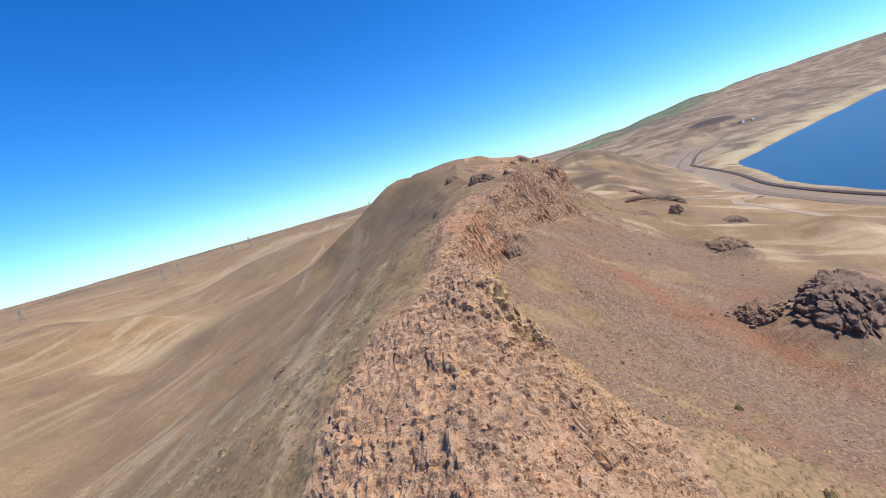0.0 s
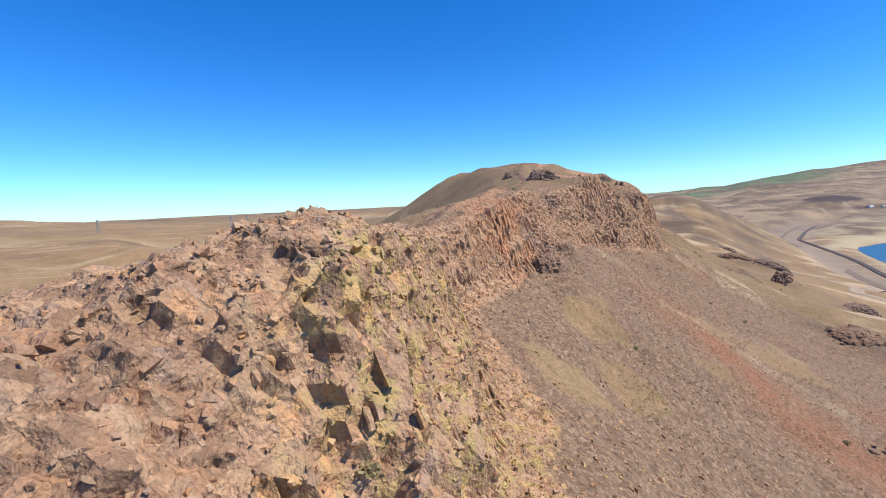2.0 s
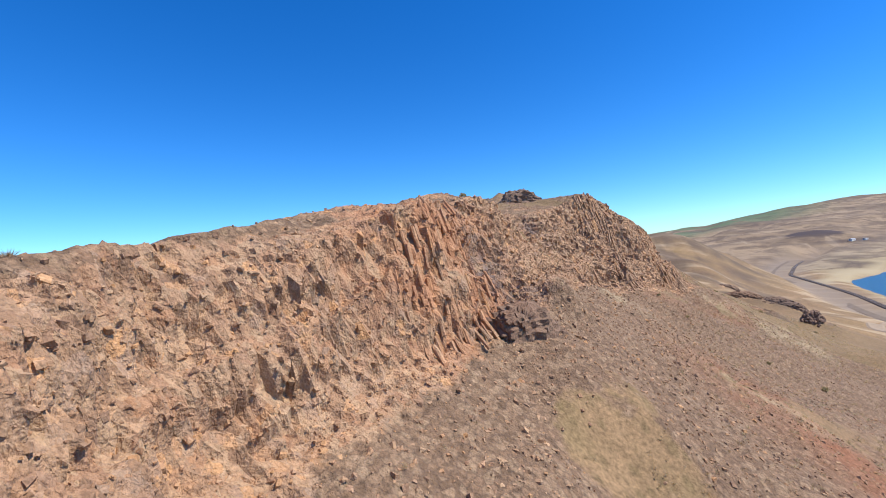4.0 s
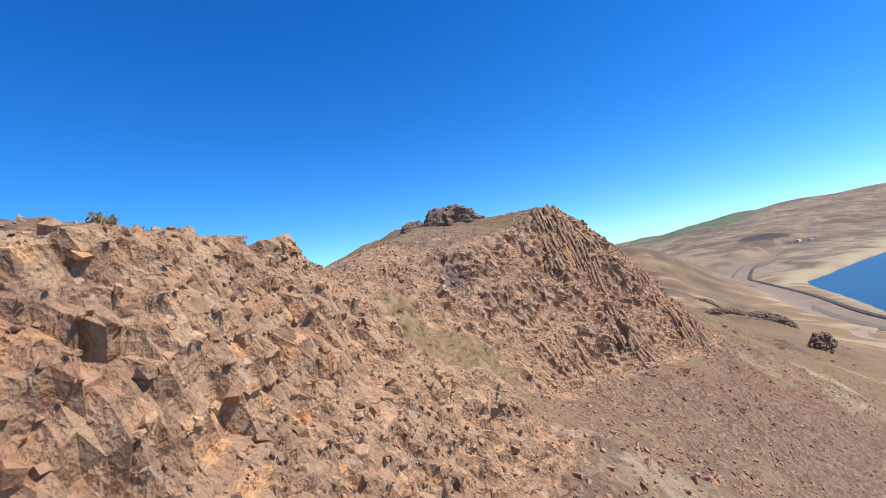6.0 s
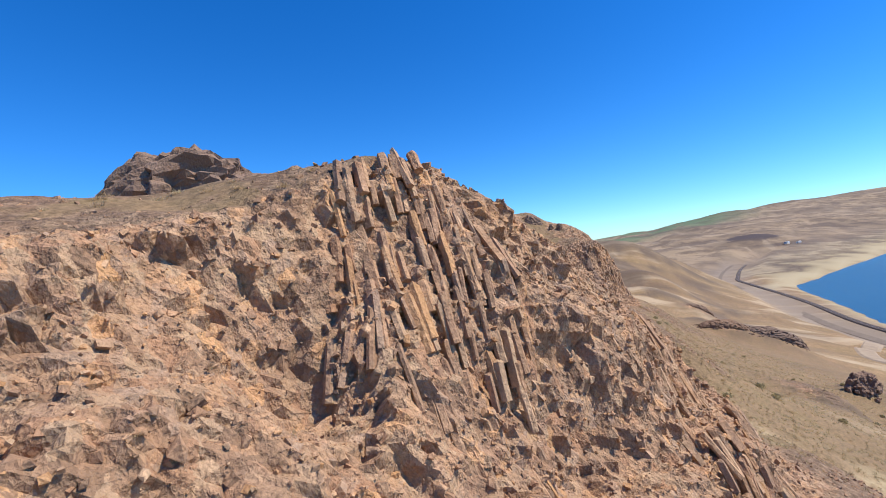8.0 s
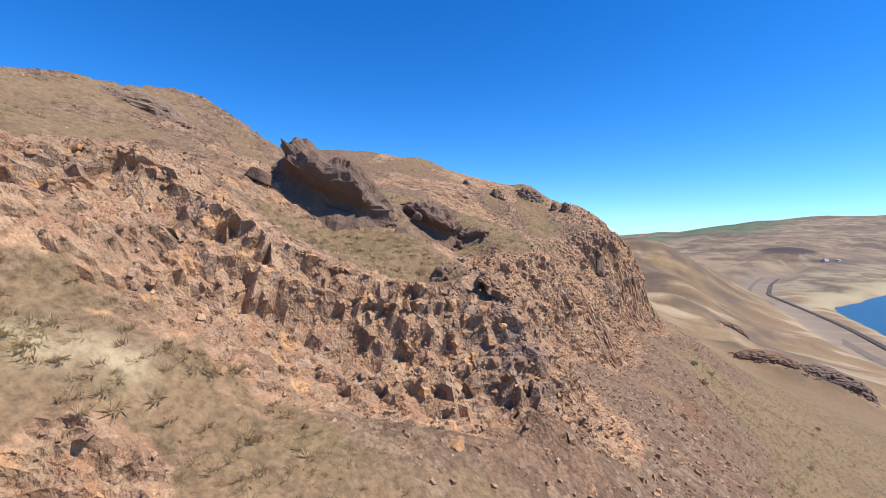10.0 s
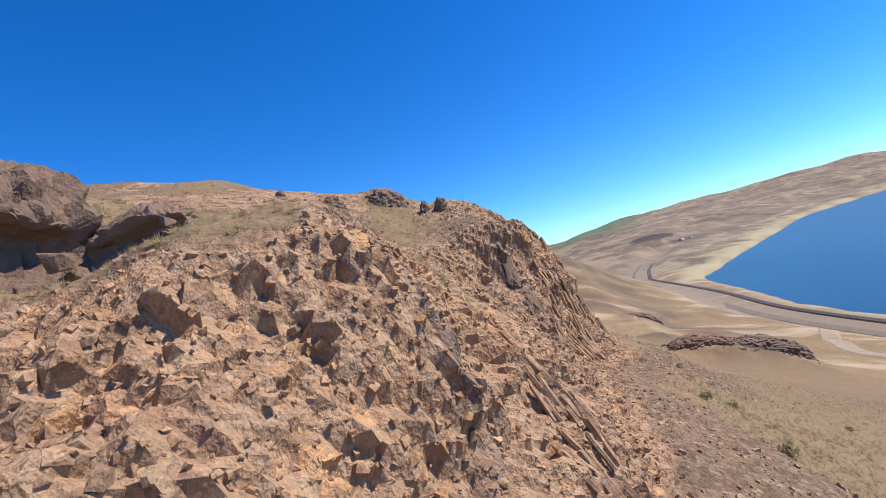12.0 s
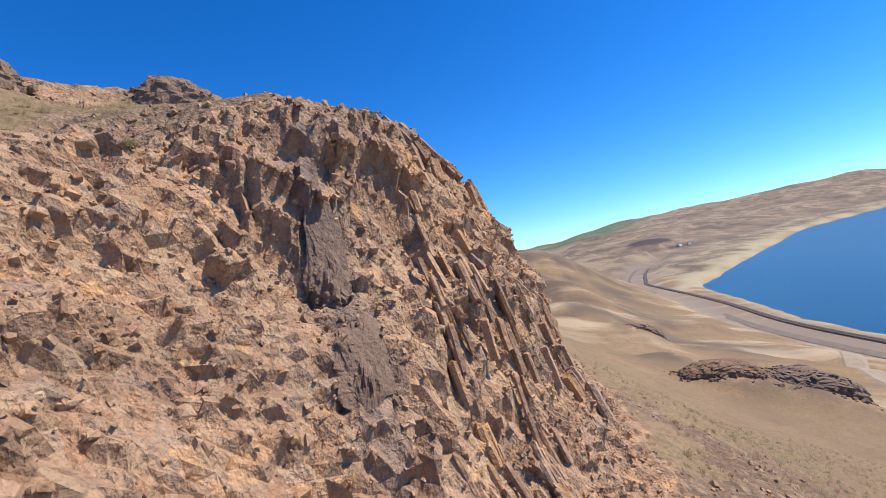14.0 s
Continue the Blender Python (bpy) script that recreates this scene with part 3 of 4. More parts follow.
def water_material():
    k = Nodes("lake_water")
    colour = k.ramp(k.noise(0.004, 3, 0.5), (0.4, (0.014, 0.050, 0.090)), (0.65, (0.020, 0.062, 0.105)))
    k.bump(k.noise(0.35, 4, 0.6, stretch=(1, 2.2, 1)), 0.25, 0.3)
    m = k.done(colour, 0.28)
    k.b.inputs["Specular IOR Level"].default_value = 0.4
    return m


ground = tagged(new("ground", sheet("ground", X, Y, Z, (ROCKY[:-1, :-1] < 0.25).ravel())), "dry grassy ridge with broken reddish basalt cliffs", "ground", kind="structure")
bank_at = np.interp(X, FAR_BANK[:, 0], FAR_BANK[:, 1])
bearing = np.degrees(np.arctan2(X - 10, np.maximum(Y - 90, 1)))
CROP = smooth(1000, 1500, OVER + 250 * fbm2(X / 300, Y / 300, 3, 71)) * smooth(14, 18, bearing) * (1 - smooth(27, 34, bearing)) * smooth(-0.45, -0.15, fbm2(X / 300, Y / 300, 3, 72))
BEACH = (smooth(-4, 3, Y - bank_at) * (1 - smooth(18, 60, (Y - bank_at) + 40 * fbm2(X / 90, Y / 90, 4, 73))) * smooth(-0.45, 0.1, fbm2(X / 150, Y / 60, 3, 74)) * (X > 420)
         + (1 - smooth(2, 9, np.abs(np.interp(Y, SHORE[:, 0], SHORE[:, 1]) - 5 - X))) * (Y < 815) * 0.8)
GRAVEL = np.maximum(1 - smooth(9, 30, off_line(X, Y, ROAD) + 9 * fbm2(X / 25, Y / 25, 3, 81)), 0.6 * (1 - smooth(8, 16, off_line(X, Y, RAIL))))
strips = smooth(20, 60, OVER) * (1 - smooth(150, 420, OVER)) * smooth(0.05, 0.3, fbm2(X / 50, Y / 50, 4, 76)) * (X > 520)
patches = smooth(60, 400, OVER) * (smooth(0.10, 0.30, fbm2(X / 170, Y / 110, 5, 77)) * 0.5 + 0.5 * smooth(0.15, 0.3, fbm2(X / 420, Y / 420, 5, 78)))
spur = smooth(60, 120, X) * smooth(330, 380, Y) * (1 - smooth(760, 860, Y)) * smooth(24, 40, Z) * smooth(-0.1, 0.25, fbm2(X / 30, Y / 30, 4, 79)) * 0.75
SCRUB = np.clip((strips * 0.7 + patches) * (Y > bank_at) + spur * (Y < bank_at), 0, 1)
# pale strips of straw that run down the slopes
pale = np.zeros(X.shape)
for wide, pts in ((0.9, [(17, 98), (24, 94), (30, 89), (38, 85), (46, 80)]), (1.2, [(40, 132), (48, 134), (58, 135)]), (1.3, [(46, 152), (56, 150), (66, 149)]), (1.1, [(-12, 118), (-20, 92), (-27, 67), (-29, 45), (-28, 18)]),
                  (1.5, [(-34, 165), (-41, 140), (-45, 105), (-45, 70), (-46, 30)]), (0.8, [(-8, 100), (-15, 75), (-19, 50), (-19, 25)])):
    pale = np.maximum(pale, 0.55 * smooth(-0.5, 0.3, fbm2(X / 5, Y / 5, 3, 86)) * np.exp(-((off_line(X + 1.5 * fbm2(X / 7, Y / 7, 3, 85), Y, pts) / (1.5 * wide)) ** 2)))
# dark purple-grey lava in the cliffs
PURPLE = np.zeros(X.shape)
for wide, pts in ((0.9, [(50.0, 217.0), (50.4, 215.6), (51.0, 213.8)]), (1.2, [(10.6, 113.4), (11.4, 114.4)]), (1.0, [(-0.6, 51.4), (1.2, 50.4)]), (1.8, [(6.0, 82.5), (9.0, 84.5)]), (0.45, [(39.6, 187.0), (40.4, 186.0)]),
                  (1.3, [(31.5, 165.6), (34.5, 163.2)]), (1.0, [(52.0, 222.0), (53.0, 220.6)])):
    PURPLE = np.maximum(PURPLE, np.exp(-((off_line(X, Y, pts) / wide) ** 2)))
for sx, sy, reach, high in HUMPS:
    SCRUB = np.maximum(SCRUB, 0.72 * np.exp(-(((X - sx) ** 2 + (Y - sy) ** 2) / (reach * 0.85) ** 2) ** 2) * smooth(-0.35, 0.2, fbm2(X / 4, Y / 4, 4, 83)))
for name, values in (("rocky", ROCKY), ("beyond", (Y > bank_at) * smooth(0, 8, OVER) * smooth(-20, 60, X - np.interp(Y, SHORE[:, 0], SHORE[:, 1]) + 0.35 * (Y - 800))), ("rust", 0.75 * np.exp(-((off_line(X, Y, [(26, 92), (33, 78), (46, 62)]) / 4.5) ** 2))), ("straw", np.clip(pale + 0.7 * np.exp(-(off_line(X, Y, [(18, 147.5), (21.2, 149.3), (21.8, 152.2), (23, 154.8), (25, 156.2)]) / 0.5) ** 2) + 0.5 * ravine * back, 0, 1)), ("inland", np.clip(OVER / 1000, 0, 1)), ("scrub", SCRUB), ("scree", SCREE), ("purple", PURPLE), ("flank", smooth(4, 16, LEFT)), ("lowland", smooth(18, 50, RIGHT)), ("crop", CROP), ("lava", np.exp(-(((X - 960) / 200) ** 2 + ((Y - 1640) / 190) ** 2) ** 2)), ("beach", np.clip(BEACH, 0, 1)), ("gravel", GRAVEL * 0.85)):
    ground.data.attributes.new(name, "FLOAT", "POINT").data.foreach_set("value", values.astype(np.float32).ravel())
ground.data.materials.append(ground_material())
lx, ly = np.meshgrid(np.array([240.0, 900, 2500, 4900]), np.array([-300.0, 600, 1600, 3500]))
water = tagged(new("water", sheet("water", lx, ly, lx * 0.0)), "deep blue lake with a light ripple", "water", kind="structure")
water.data.materials.append(water_material())
# ---- shapes shared by the loose rock ----
def chunk(seed, flat=1.0, chips=0):
    """A squarish broken block about 1 m across."""
    r = np.random.default_rng(seed)
    bm = bmesh.new()
    for sx in (-0.5, 0.5):
        for sy in (-0.5, 0.5):
            for sz in (-0.5, 0.5):
                q = np.array([sx, sy, sz]) * r.uniform(0.36, 1.0, 3)
                bm.verts.new((q[0], q[1], q[2] * flat))
    for n in range(chips):
        q = r.uniform(-0.5, 0.5, 3)
        a = r.integers(3)
        q[a] = math.copysign(0.5, q[a])
        bm.verts.new((q[0] * 0.9, q[1] * 0.9, q[2] * flat * 0.9))
    bmesh.ops.convex_hull(bm, input=bm.verts)
    bmesh.ops.delete(bm, geom=[v for v in bm.verts if not v.link_faces], context="VERTS")
    bmesh.ops.recalc_face_normals(bm, faces=bm.faces)
    return bm


def arrays(bm):
    bmesh.ops.triangulate(bm, faces=bm.faces)
    bm.verts.index_update()
    co = np.array([v.co[:] for v in bm.verts])
    tri = np.array([[v.index for v in f.verts] for f in bm.faces])
    bm.free()
    return co, tri


def turns(rng, n, tilt=math.pi):
    """Random rotations; tilt limits how far they lean."""
    a, b, c = rng.uniform(0, 2 * math.pi, n), rng.uniform(-tilt, tilt, n), rng.uniform(-tilt, tilt, n)
    ca, sa, cb, sb, cc, sc = np.cos(a), np.sin(a), np.cos(b), np.sin(b), np.cos(c), np.sin(c)
    o, i = np.zeros(n), np.ones(n)
    rz = np.stack([ca, -sa, o, sa, ca, o, o, o, i], -1).reshape(n, 3, 3)
    ry = np.stack([cb, o, sb, o, i, o, -sb, o, cb], -1).reshape(n, 3, 3)
    rx = np.stack([i, o, o, o, cc, -sc, o, sc, cc], -1).reshape(n, 3, 3)
    return np.einsum("nij,njk,nkl->nil", rz, ry, rx)


def joined(name, shapes, which, place, turn, size):
    """One mesh out of many copies of a few shapes."""
    cos, tris, base = [], [], 0
    for s, (co, tri) in enumerate(shapes):
        m = which == s
        if not m.any():
            continue
        p = np.einsum("nij,nvj->nvi", turn[m], co[None] * size[m][:, None, :]) + place[m][:, None, :]
        cos.append(p.reshape(-1, 3))
        tris.append((tri[None] + (np.arange(m.sum()) * len(co))[:, None, None] + base).reshape(-1, 3))
        base += m.sum() * len(co)
    co, tri = np.concatenate(cos), np.concatenate(tris)
    me = bpy.data.meshes.new(name)
    me.vertices.add(len(co))
    me.vertices.foreach_set("co", co.astype(np.float32).ravel())
    me.loops.add(tri.size)
    me.loops.foreach_set("vertex_index", tri.astype(np.int32).ravel())
    me.polygons.add(len(tri))
    me.polygons.foreach_set("loop_start", np.arange(0, tri.size, 3, dtype=np.int32))
    me.polygons.foreach_set("use_smooth", np.zeros(len(tri), bool))
    me.update(calc_edges=True)
    return me


STONES = [arrays(chunk(100 + n, (1.0, 0.75, 0.6, 0.9)[n % 4], n % 3)) for n in range(12)]
PEBBLES = [arrays(chunk(150 + n, (1.0, 0.8, 0.6)[n % 3])) for n in range(10)]
rock_loose = rock_material("loose_basalt", "island")
rock_block = rock_material("block_basalt", "single")
rock_dark = rock_material("dark_basalt", "single", 0.95)
rock_brown = rock_material("brown_basalt", "single", 1.25)
rng = np.random.default_rng(7)

# the camera's way in plan: loose stone and grass are set thickest near it
WAY = np.array([(1, 5), (3, 12), (6, 26), (8, 45), (11, 76), (17, 96), (27, 125), (32, 140), (35, 158), (38, 172), (44, 188), (52, 203), (56, 216)], float)
area = np.abs(np.gradient(vs)[:, None] * np.gradient(us)[None, :]) / np.maximum(NZ, 0.25)
clear = off_line(X, Y, WAY)
inside = (V > 9) & (V < 250) & (np.abs(U) < 60)


def pick(weight, count):
    w = np.where(inside, weight * area, 0).ravel()
    c = np.cumsum(w)
    return np.searchsorted(c, rng.random(count) * c[-1])


cell_u, cell_v = np.gradient(us), np.gradient(vs)


def loose(i, spread_by):
    """Places anywhere in the picked cells of the ground."""
    p, nrm = flat3(i)
    p[:, 0] += rng.uniform(-0.5, 0.5, len(i)) * spread_by * cell_u[i % len(us)]
    p[:, 1] += rng.uniform(-0.5, 0.5, len(i)) * spread_by * cell_v[i // len(us)]
    low, fine = ground_z(p[:, 0], p[:, 1], Z), cell_u[i % len(us)] < 0.3
    p[:, 2] = np.where(fine, p[:, 2], low)
    return p, nrm


def flat3(i):
    return np.stack([X.ravel()[i], Y.ravel()[i], Z.ravel()[i]], -1), np.stack([NX.ravel()[i], NY.ravel()[i], NZ.ravel()[i]], -1)


def scatter(name, label, category, weight, count, small, large, power, mat, sink=0.12, shapes=STONES, tilt=math.pi):
    i = pick(weight, count)
    p, nrm = loose(i, 1.0)
    s = small + (large - small) * rng.random(count) ** power
    size = s[:, None] * rng.uniform(0.65, 1.35, (count, 3))
    me = joined(name, shapes, rng.integers(0, len(shapes), count), p - nrm * (s * sink)[:, None], turns(rng, count, tilt), size)
    me.materials.append(mat)
    return tagged(new(name, me), label, category, kind="stuff")


close = 1 / (1 + (clear / 16) ** 2)
rocks = np.clip(ROCKY - 0.12, 0, 1)
# where columns stand, little loose stone lies: x, y, reach along x and y
for sx, sy, rx, ry in ((21.8, 127, 3.2, 2.4), (26, 123, 3.6, 2.4), (34.5, 134.5, 3.4, 3.2), (4.6, 77.5, 2.8, 4.6), (43.6, 190, 2.6, 3.6), (53, 213, 3, 4), (3.4, 44, 1.8, 7)):
    rocks = rocks * (1 - 0.72 * np.exp(-(((X - sx) / rx) ** 2 + ((Y - sy) / ry) ** 2)))
scatter("cliff_rubble", "angular reddish-brown basalt blocks breaking out of the cliffs", "rubble", rocks * (0.12 + close), 32000, 0.07, 0.36, 2.4, rock_loose, 0.3, STONES, 0.7)
scatter("small_rubble", "small broken basalt stones on the cliff faces", "rubble", rocks * (0.02 + close ** 1.6 + 2.5 / (1 + (clear / 4.5) ** 2)), 38000, 0.04, 0.16, 1.5, rock_loose, 0.12, PEBBLES)
scatter("scree", "loose brown scree stones below the cliffs", "scree", np.clip(SCREE - 0.2, 0, 1) * (0.16 + close ** 1.2), 36000, 0.07, 0.32, 2.4, rock_loose, 0.08, PEBBLES)


# ---- grass ----
def tuft(seed, blades):
    """A round tussock, about 0.5 m across, of many short fine blades that lean outwards."""
    r = np.random.default_rng(seed)
    co, tri = [], []
    for n in range(blades):
        a, lean, long, w = r.uniform(0, 6.28), math.acos(r.uniform(0.25, 1)), r.uniform(0.09, 0.19), r.uniform(0.006, 0.011)
        root = np.array([math.cos(a + 0.5), math.sin(a + 0.5), -0.1]) * 0.13 * r.random()
        side = np.array([-math.sin(a), math.cos(a), 0]) * w
        tip = root + np.array([math.cos(a) * math.sin(lean), math.sin(a) * math.sin(lean), math.cos(lean)]) * long
        b = len(co)
        co += [root - side, root + side, tip]
        tri += [(b, b + 1, b + 2)]
    return np.array(co), np.array(tri)


def grass_material(name, *stops):
    k = Nodes(name)
    c = k.mix(0.6, k.ramp(k.island(), *stops), k.ramp(k.noise(2.6, 4, 0.65), *[(0.32 + 0.36 * at, rgb) for at, rgb in stops]))
    m = k.done(c, 0.8)
    # thin blades let half of the light through
    through_light = k.n.new("ShaderNodeBsdfTranslucent")
    both = k.n.new("ShaderNodeMixShader")
    both.inputs[0].default_value = 0.45
    k.l.new(c, through_light.inputs["Color"])
    k.l.new(k.b.outputs[0], both.inputs[1])
    k.l.new(through_light.outputs[0], both.inputs[2])
    k.l.new(both.outputs[0], k.n["Material Output"].inputs["Surface"])
    return m


TUFTS = [tuft(200 + n, 58 + n % 6) for n in range(8)]
THIN_TUFTS = [tuft(220 + n, 26) for n in range(6)]
dry_grass = grass_material("dry_grass", (0.0, (0.260, 0.185, 0.108)), (0.4, (0.370, 0.270, 0.156)), (0.75, (0.540, 0.415, 0.255)), (1.0, (0.310, 0.230, 0.125)))
straw_grass = grass_material("straw_grass", (0.0, (0.340, 0.260, 0.150)), (0.4, (0.480, 0.375, 0.220)), (0.75, (0.620, 0.500, 0.310)), (1.0, (0.370, 0.295, 0.160)))


def grow(name, label, weight, count, small, large, mat, shapes):
    i = pick(weight, count)
    p, nrm = loose(i, 1.0)
    p[:, 2] -= 0.04
    s = rng.uniform(small, large, count) * np.clip(clear.ravel()[i] / 8, 0.5, 1)
    size = np.stack([s, s, s * rng.uniform(0.7, 1.1, count)], -1)
    me = joined(name, shapes, rng.integers(0, len(shapes), count), p, turns(rng, count, 0.25), size)
    me.materials.append(mat)
    return tagged(new(name, me), label, "grass", kind="stuff")


BARE = np.clip(1 - 1.3 * ROCKY - 0.75 * SCREE, 0.0, 1)
MEADOW = (0.6 + 2.2 * np.exp(-((X - 26) / 14) ** 2 - ((Y - 151) / 9) ** 2)) * smooth(1.5, 4.0, clear)
grow("bunchgrass", "dry brown and straw-coloured bunchgrass on the slopes", BARE * (0.02 + close ** 1.2) * MEADOW * smooth(-0.9, -0.1, patch), 7000, 1.1, 1.9, dry_grass, TUFTS)
grow("straw_tussocks", "bleached straw tussocks among the bunchgrass", BARE * (0.02 + close ** 1.2) * MEADOW * smooth(-0.2, 0.3, broad - patch), 5000, 1.0, 1.9, straw_grass, TUFTS)
grow("ledge_grass", "pale straw bunchgrass on the ledges of the cliff", LEDGE * BARE * (0.1 + close) * smooth(1.5, 3.0, clear), 3000, 1.0, 1.9, straw_grass, TUFTS)
grow("cliff_grass", "thin dry grass between the rocks", np.clip(ROCKY + SCREE, 0, 1) * close * (NZ > 0.55) * smooth(0.0, 0.4, fbm2(X / 3, Y / 3, 3, 91)), 2000, 0.6, 1.2, dry_grass, THIN_TUFTS)
lower = smooth(4, 14, RIGHT) * (1 - smooth(60, 95, RIGHT)) * (V > 40) * smooth(-0.6, 0.0, patch + 0.5 * broad)
grow("slope_grass", "pale straw tussocks on the slope above the lake", lower * (1 - ROCKY) * (0.3 + (V > 130)), 10000, 1.3, 2.3, straw_grass, THIN_TUFTS)


# ---- helpers for things with parts ----
def thing(name, at, label, category, group=""):
    ob = new(name)
    ob.location = at
    ob.empty_display_size = 0.3
    return tagged(ob, label, category, group)


def part(name, mesh, mat, parent, m, label=""):
    """A mesh as a part; mesh is a bmesh or shared mesh data."""
    if isinstance(mesh, bmesh.types.BMesh):
        me = bpy.data.meshes.new(name)
        mesh.to_mesh(me)
        mesh.free()
        me.materials.append(mat)
        mesh = me
    ob = new(name, mesh)
    ob.parent = parent
    ob.matrix_basis = m
    return tagged(ob, label)


def worn(seed, count, flat, edge):
    """A stone with broken edges."""
    bm = chunk(seed, flat, 4 + count % 4)
    bmesh.ops.dissolve_limit(bm, angle_limit=0.25, verts=bm.verts, edges=bm.edges)
    bmesh.ops.bevel(bm, geom=list(bm.edges), offset=edge, segments=1, affect="EDGES", profile=0.6)
    return bm


def stone_mesh(name, seed, count=12, flat=1.0, edge=0.035):
    bm = worn(seed, count, flat, edge)
    me = bpy.data.meshes.new(name)
    bm.to_mesh(me)
    bm.free()
    me.materials.append(rock_block)
    return me


BLOCKS = [stone_mesh("block", 300 + n, 13 + n % 5, (1.0, 0.8, 1.15)[n % 3]) for n in range(9)]
DARK_BLOCKS = [b.copy() for b in BLOCKS]
BROWN_BLOCKS = [b.copy() for b in BLOCKS]
for b in DARK_BLOCKS:
    b.materials[0] = rock_dark
for b in BROWN_BLOCKS:
    b.materials[0] = rock_brown


def prism(seed, sides=6):
    """A basalt column, 1 m long and about 1 m across, with a broken top."""
    r = np.random.default_rng(seed)
    bm = bmesh.new()
    ang = np.sort((np.arange(sides) + r.uniform(-0.25, 0.25, sides)) * 2 * math.pi / sides)
    rings = []
    for z, grow_by in ((-0.5, 1.0), (-0.12, 0.96), (0.2, 1.02), (0.44, 0.93)):
        shift = r.uniform(-0.05, 0.05, 2)
        rings.append([bm.verts.new((0.5 * grow_by * math.cos(a) + shift[0], 0.5 * grow_by * math.sin(a) + shift[1], z + (r.uniform(-0.05, 0.06) if z > 0.4 else 0))) for a in ang])
    for a, b in zip(rings[:-1], rings[1:]):
        for n in range(sides):
            bm.faces.new((a[n], a[(n + 1) % sides], b[(n + 1) % sides], b[n]))
    tip = bm.verts.new((r.uniform(-0.15, 0.15), r.uniform(-0.15, 0.15), 0.5))
    for n in range(sides):
        bm.faces.new((rings[-1][n], rings[-1][(n + 1) % sides], tip))
    bm.faces.new(rings[0][::-1])
    me = bpy.data.meshes.new("column")
    bm.to_mesh(me)
    bm.free()
    me.materials.append(rock_block)
    return me


COLUMNS = [prism(400 + n, 5 + n % 3) for n in range(7)]


def slope_at(x, y, d=0.8):
    return (float(ground_z(x + d, y) - ground_z(x - d, y)) / (2 * d), float(ground_z(x, y + d) - ground_z(x, y - d)) / (2 * d))


# ---- rock outcrops that stand out: x, y, length, width, height, turn in degrees, blocks ----
def mass(x, y, long, wide, high, turn, seed, hollow=False, lean=0.0):
    """The solid body of an outcrop: a broken, blocky hump that follows the slope."""
    rows, cols = int(min(14 + high * 4, 40)), int(min(40 + 4 * long, 110))
    phi, theta = np.meshgrid(np.linspace(-0.55, math.pi / 2, rows), np.arange(cols) * 2 * math.pi / cols, indexing="ij")

    def power(v, p):
        return np.sign(v) * np.abs(v) ** p
    px = power(np.cos(phi), 0.62) * power(np.cos(theta), 0.75) * 0.5 * long
    py = power(np.cos(phi), 0.62) * power(np.sin(theta), 0.75) * 0.5 * wide
    pz = power(np.sin(phi), 0.85) * high * 0.86
    if hollow:
        under = 1 - 0.85 * np.exp(-((pz / high - 0.26) / 0.28) ** 2) * smooth(0.2, -0.5, py / (0.5 * wide))
        px, py = px * (0.7 + 0.3 * under), py * under
    # ragged outline and stepped top
    top = 1 + 0.22 * fbm2(px / (0.32 * wide) + seed * 3.1, py / (0.32 * wide), 3, seed)
    pz = pz * np.clip(top - 0.45 * (np.abs(px) / (0.5 * long)) ** 2 - lean * px / (0.5 * long), 0.25, 1.5)
    size = max(0.28 * min(wide, 1.2 * high), 0.4)
    for n, s in enumerate((size, size * 0.45, size * 0.2)):
        kind, edge = blocks3(px / s + seed * 7.7, py / s + 0.3 * pz / s, pz / s / 1.1, seed * 10 + n)
        push = (kind - 0.5) * s * 0.6 * smooth(0, 0.14, edge) - 0.16 * s * (1 - smooth(0, 0.12, edge))
        push = push * (1 - 0.6 * smooth(1.1, 1.45, phi))
        far = np.sqrt(px ** 2 + py ** 2 + pz ** 2) + 0.05
        px, py, pz = px + push * px / far * 1.4, py + push * py / far * 1.4, pz + push * pz / far
    t = radians(turn)
    qx, qy = px * math.cos(t) - py * math.sin(t), px * math.sin(t) + py * math.cos(t)
    qz = pz + (ground_z(x + qx, y + qy) - float(ground_z(x, y))) * (0.92 - 0.3 * smooth(0, high, pz))
    co = np.stack([qx, qy, qz], -1).reshape(-1, 3)
    idx = np.arange(rows * cols).reshape(rows, cols)
    quads = np.stack([idx[:-1], np.roll(idx[:-1], -1, 1), np.roll(idx[1:], -1, 1), idx[1:]], -1).reshape(-1, 4)
    me = bpy.data.meshes.new("rock_mass")
    me.from_pydata(co.tolist(), [], quads.tolist())
    return me


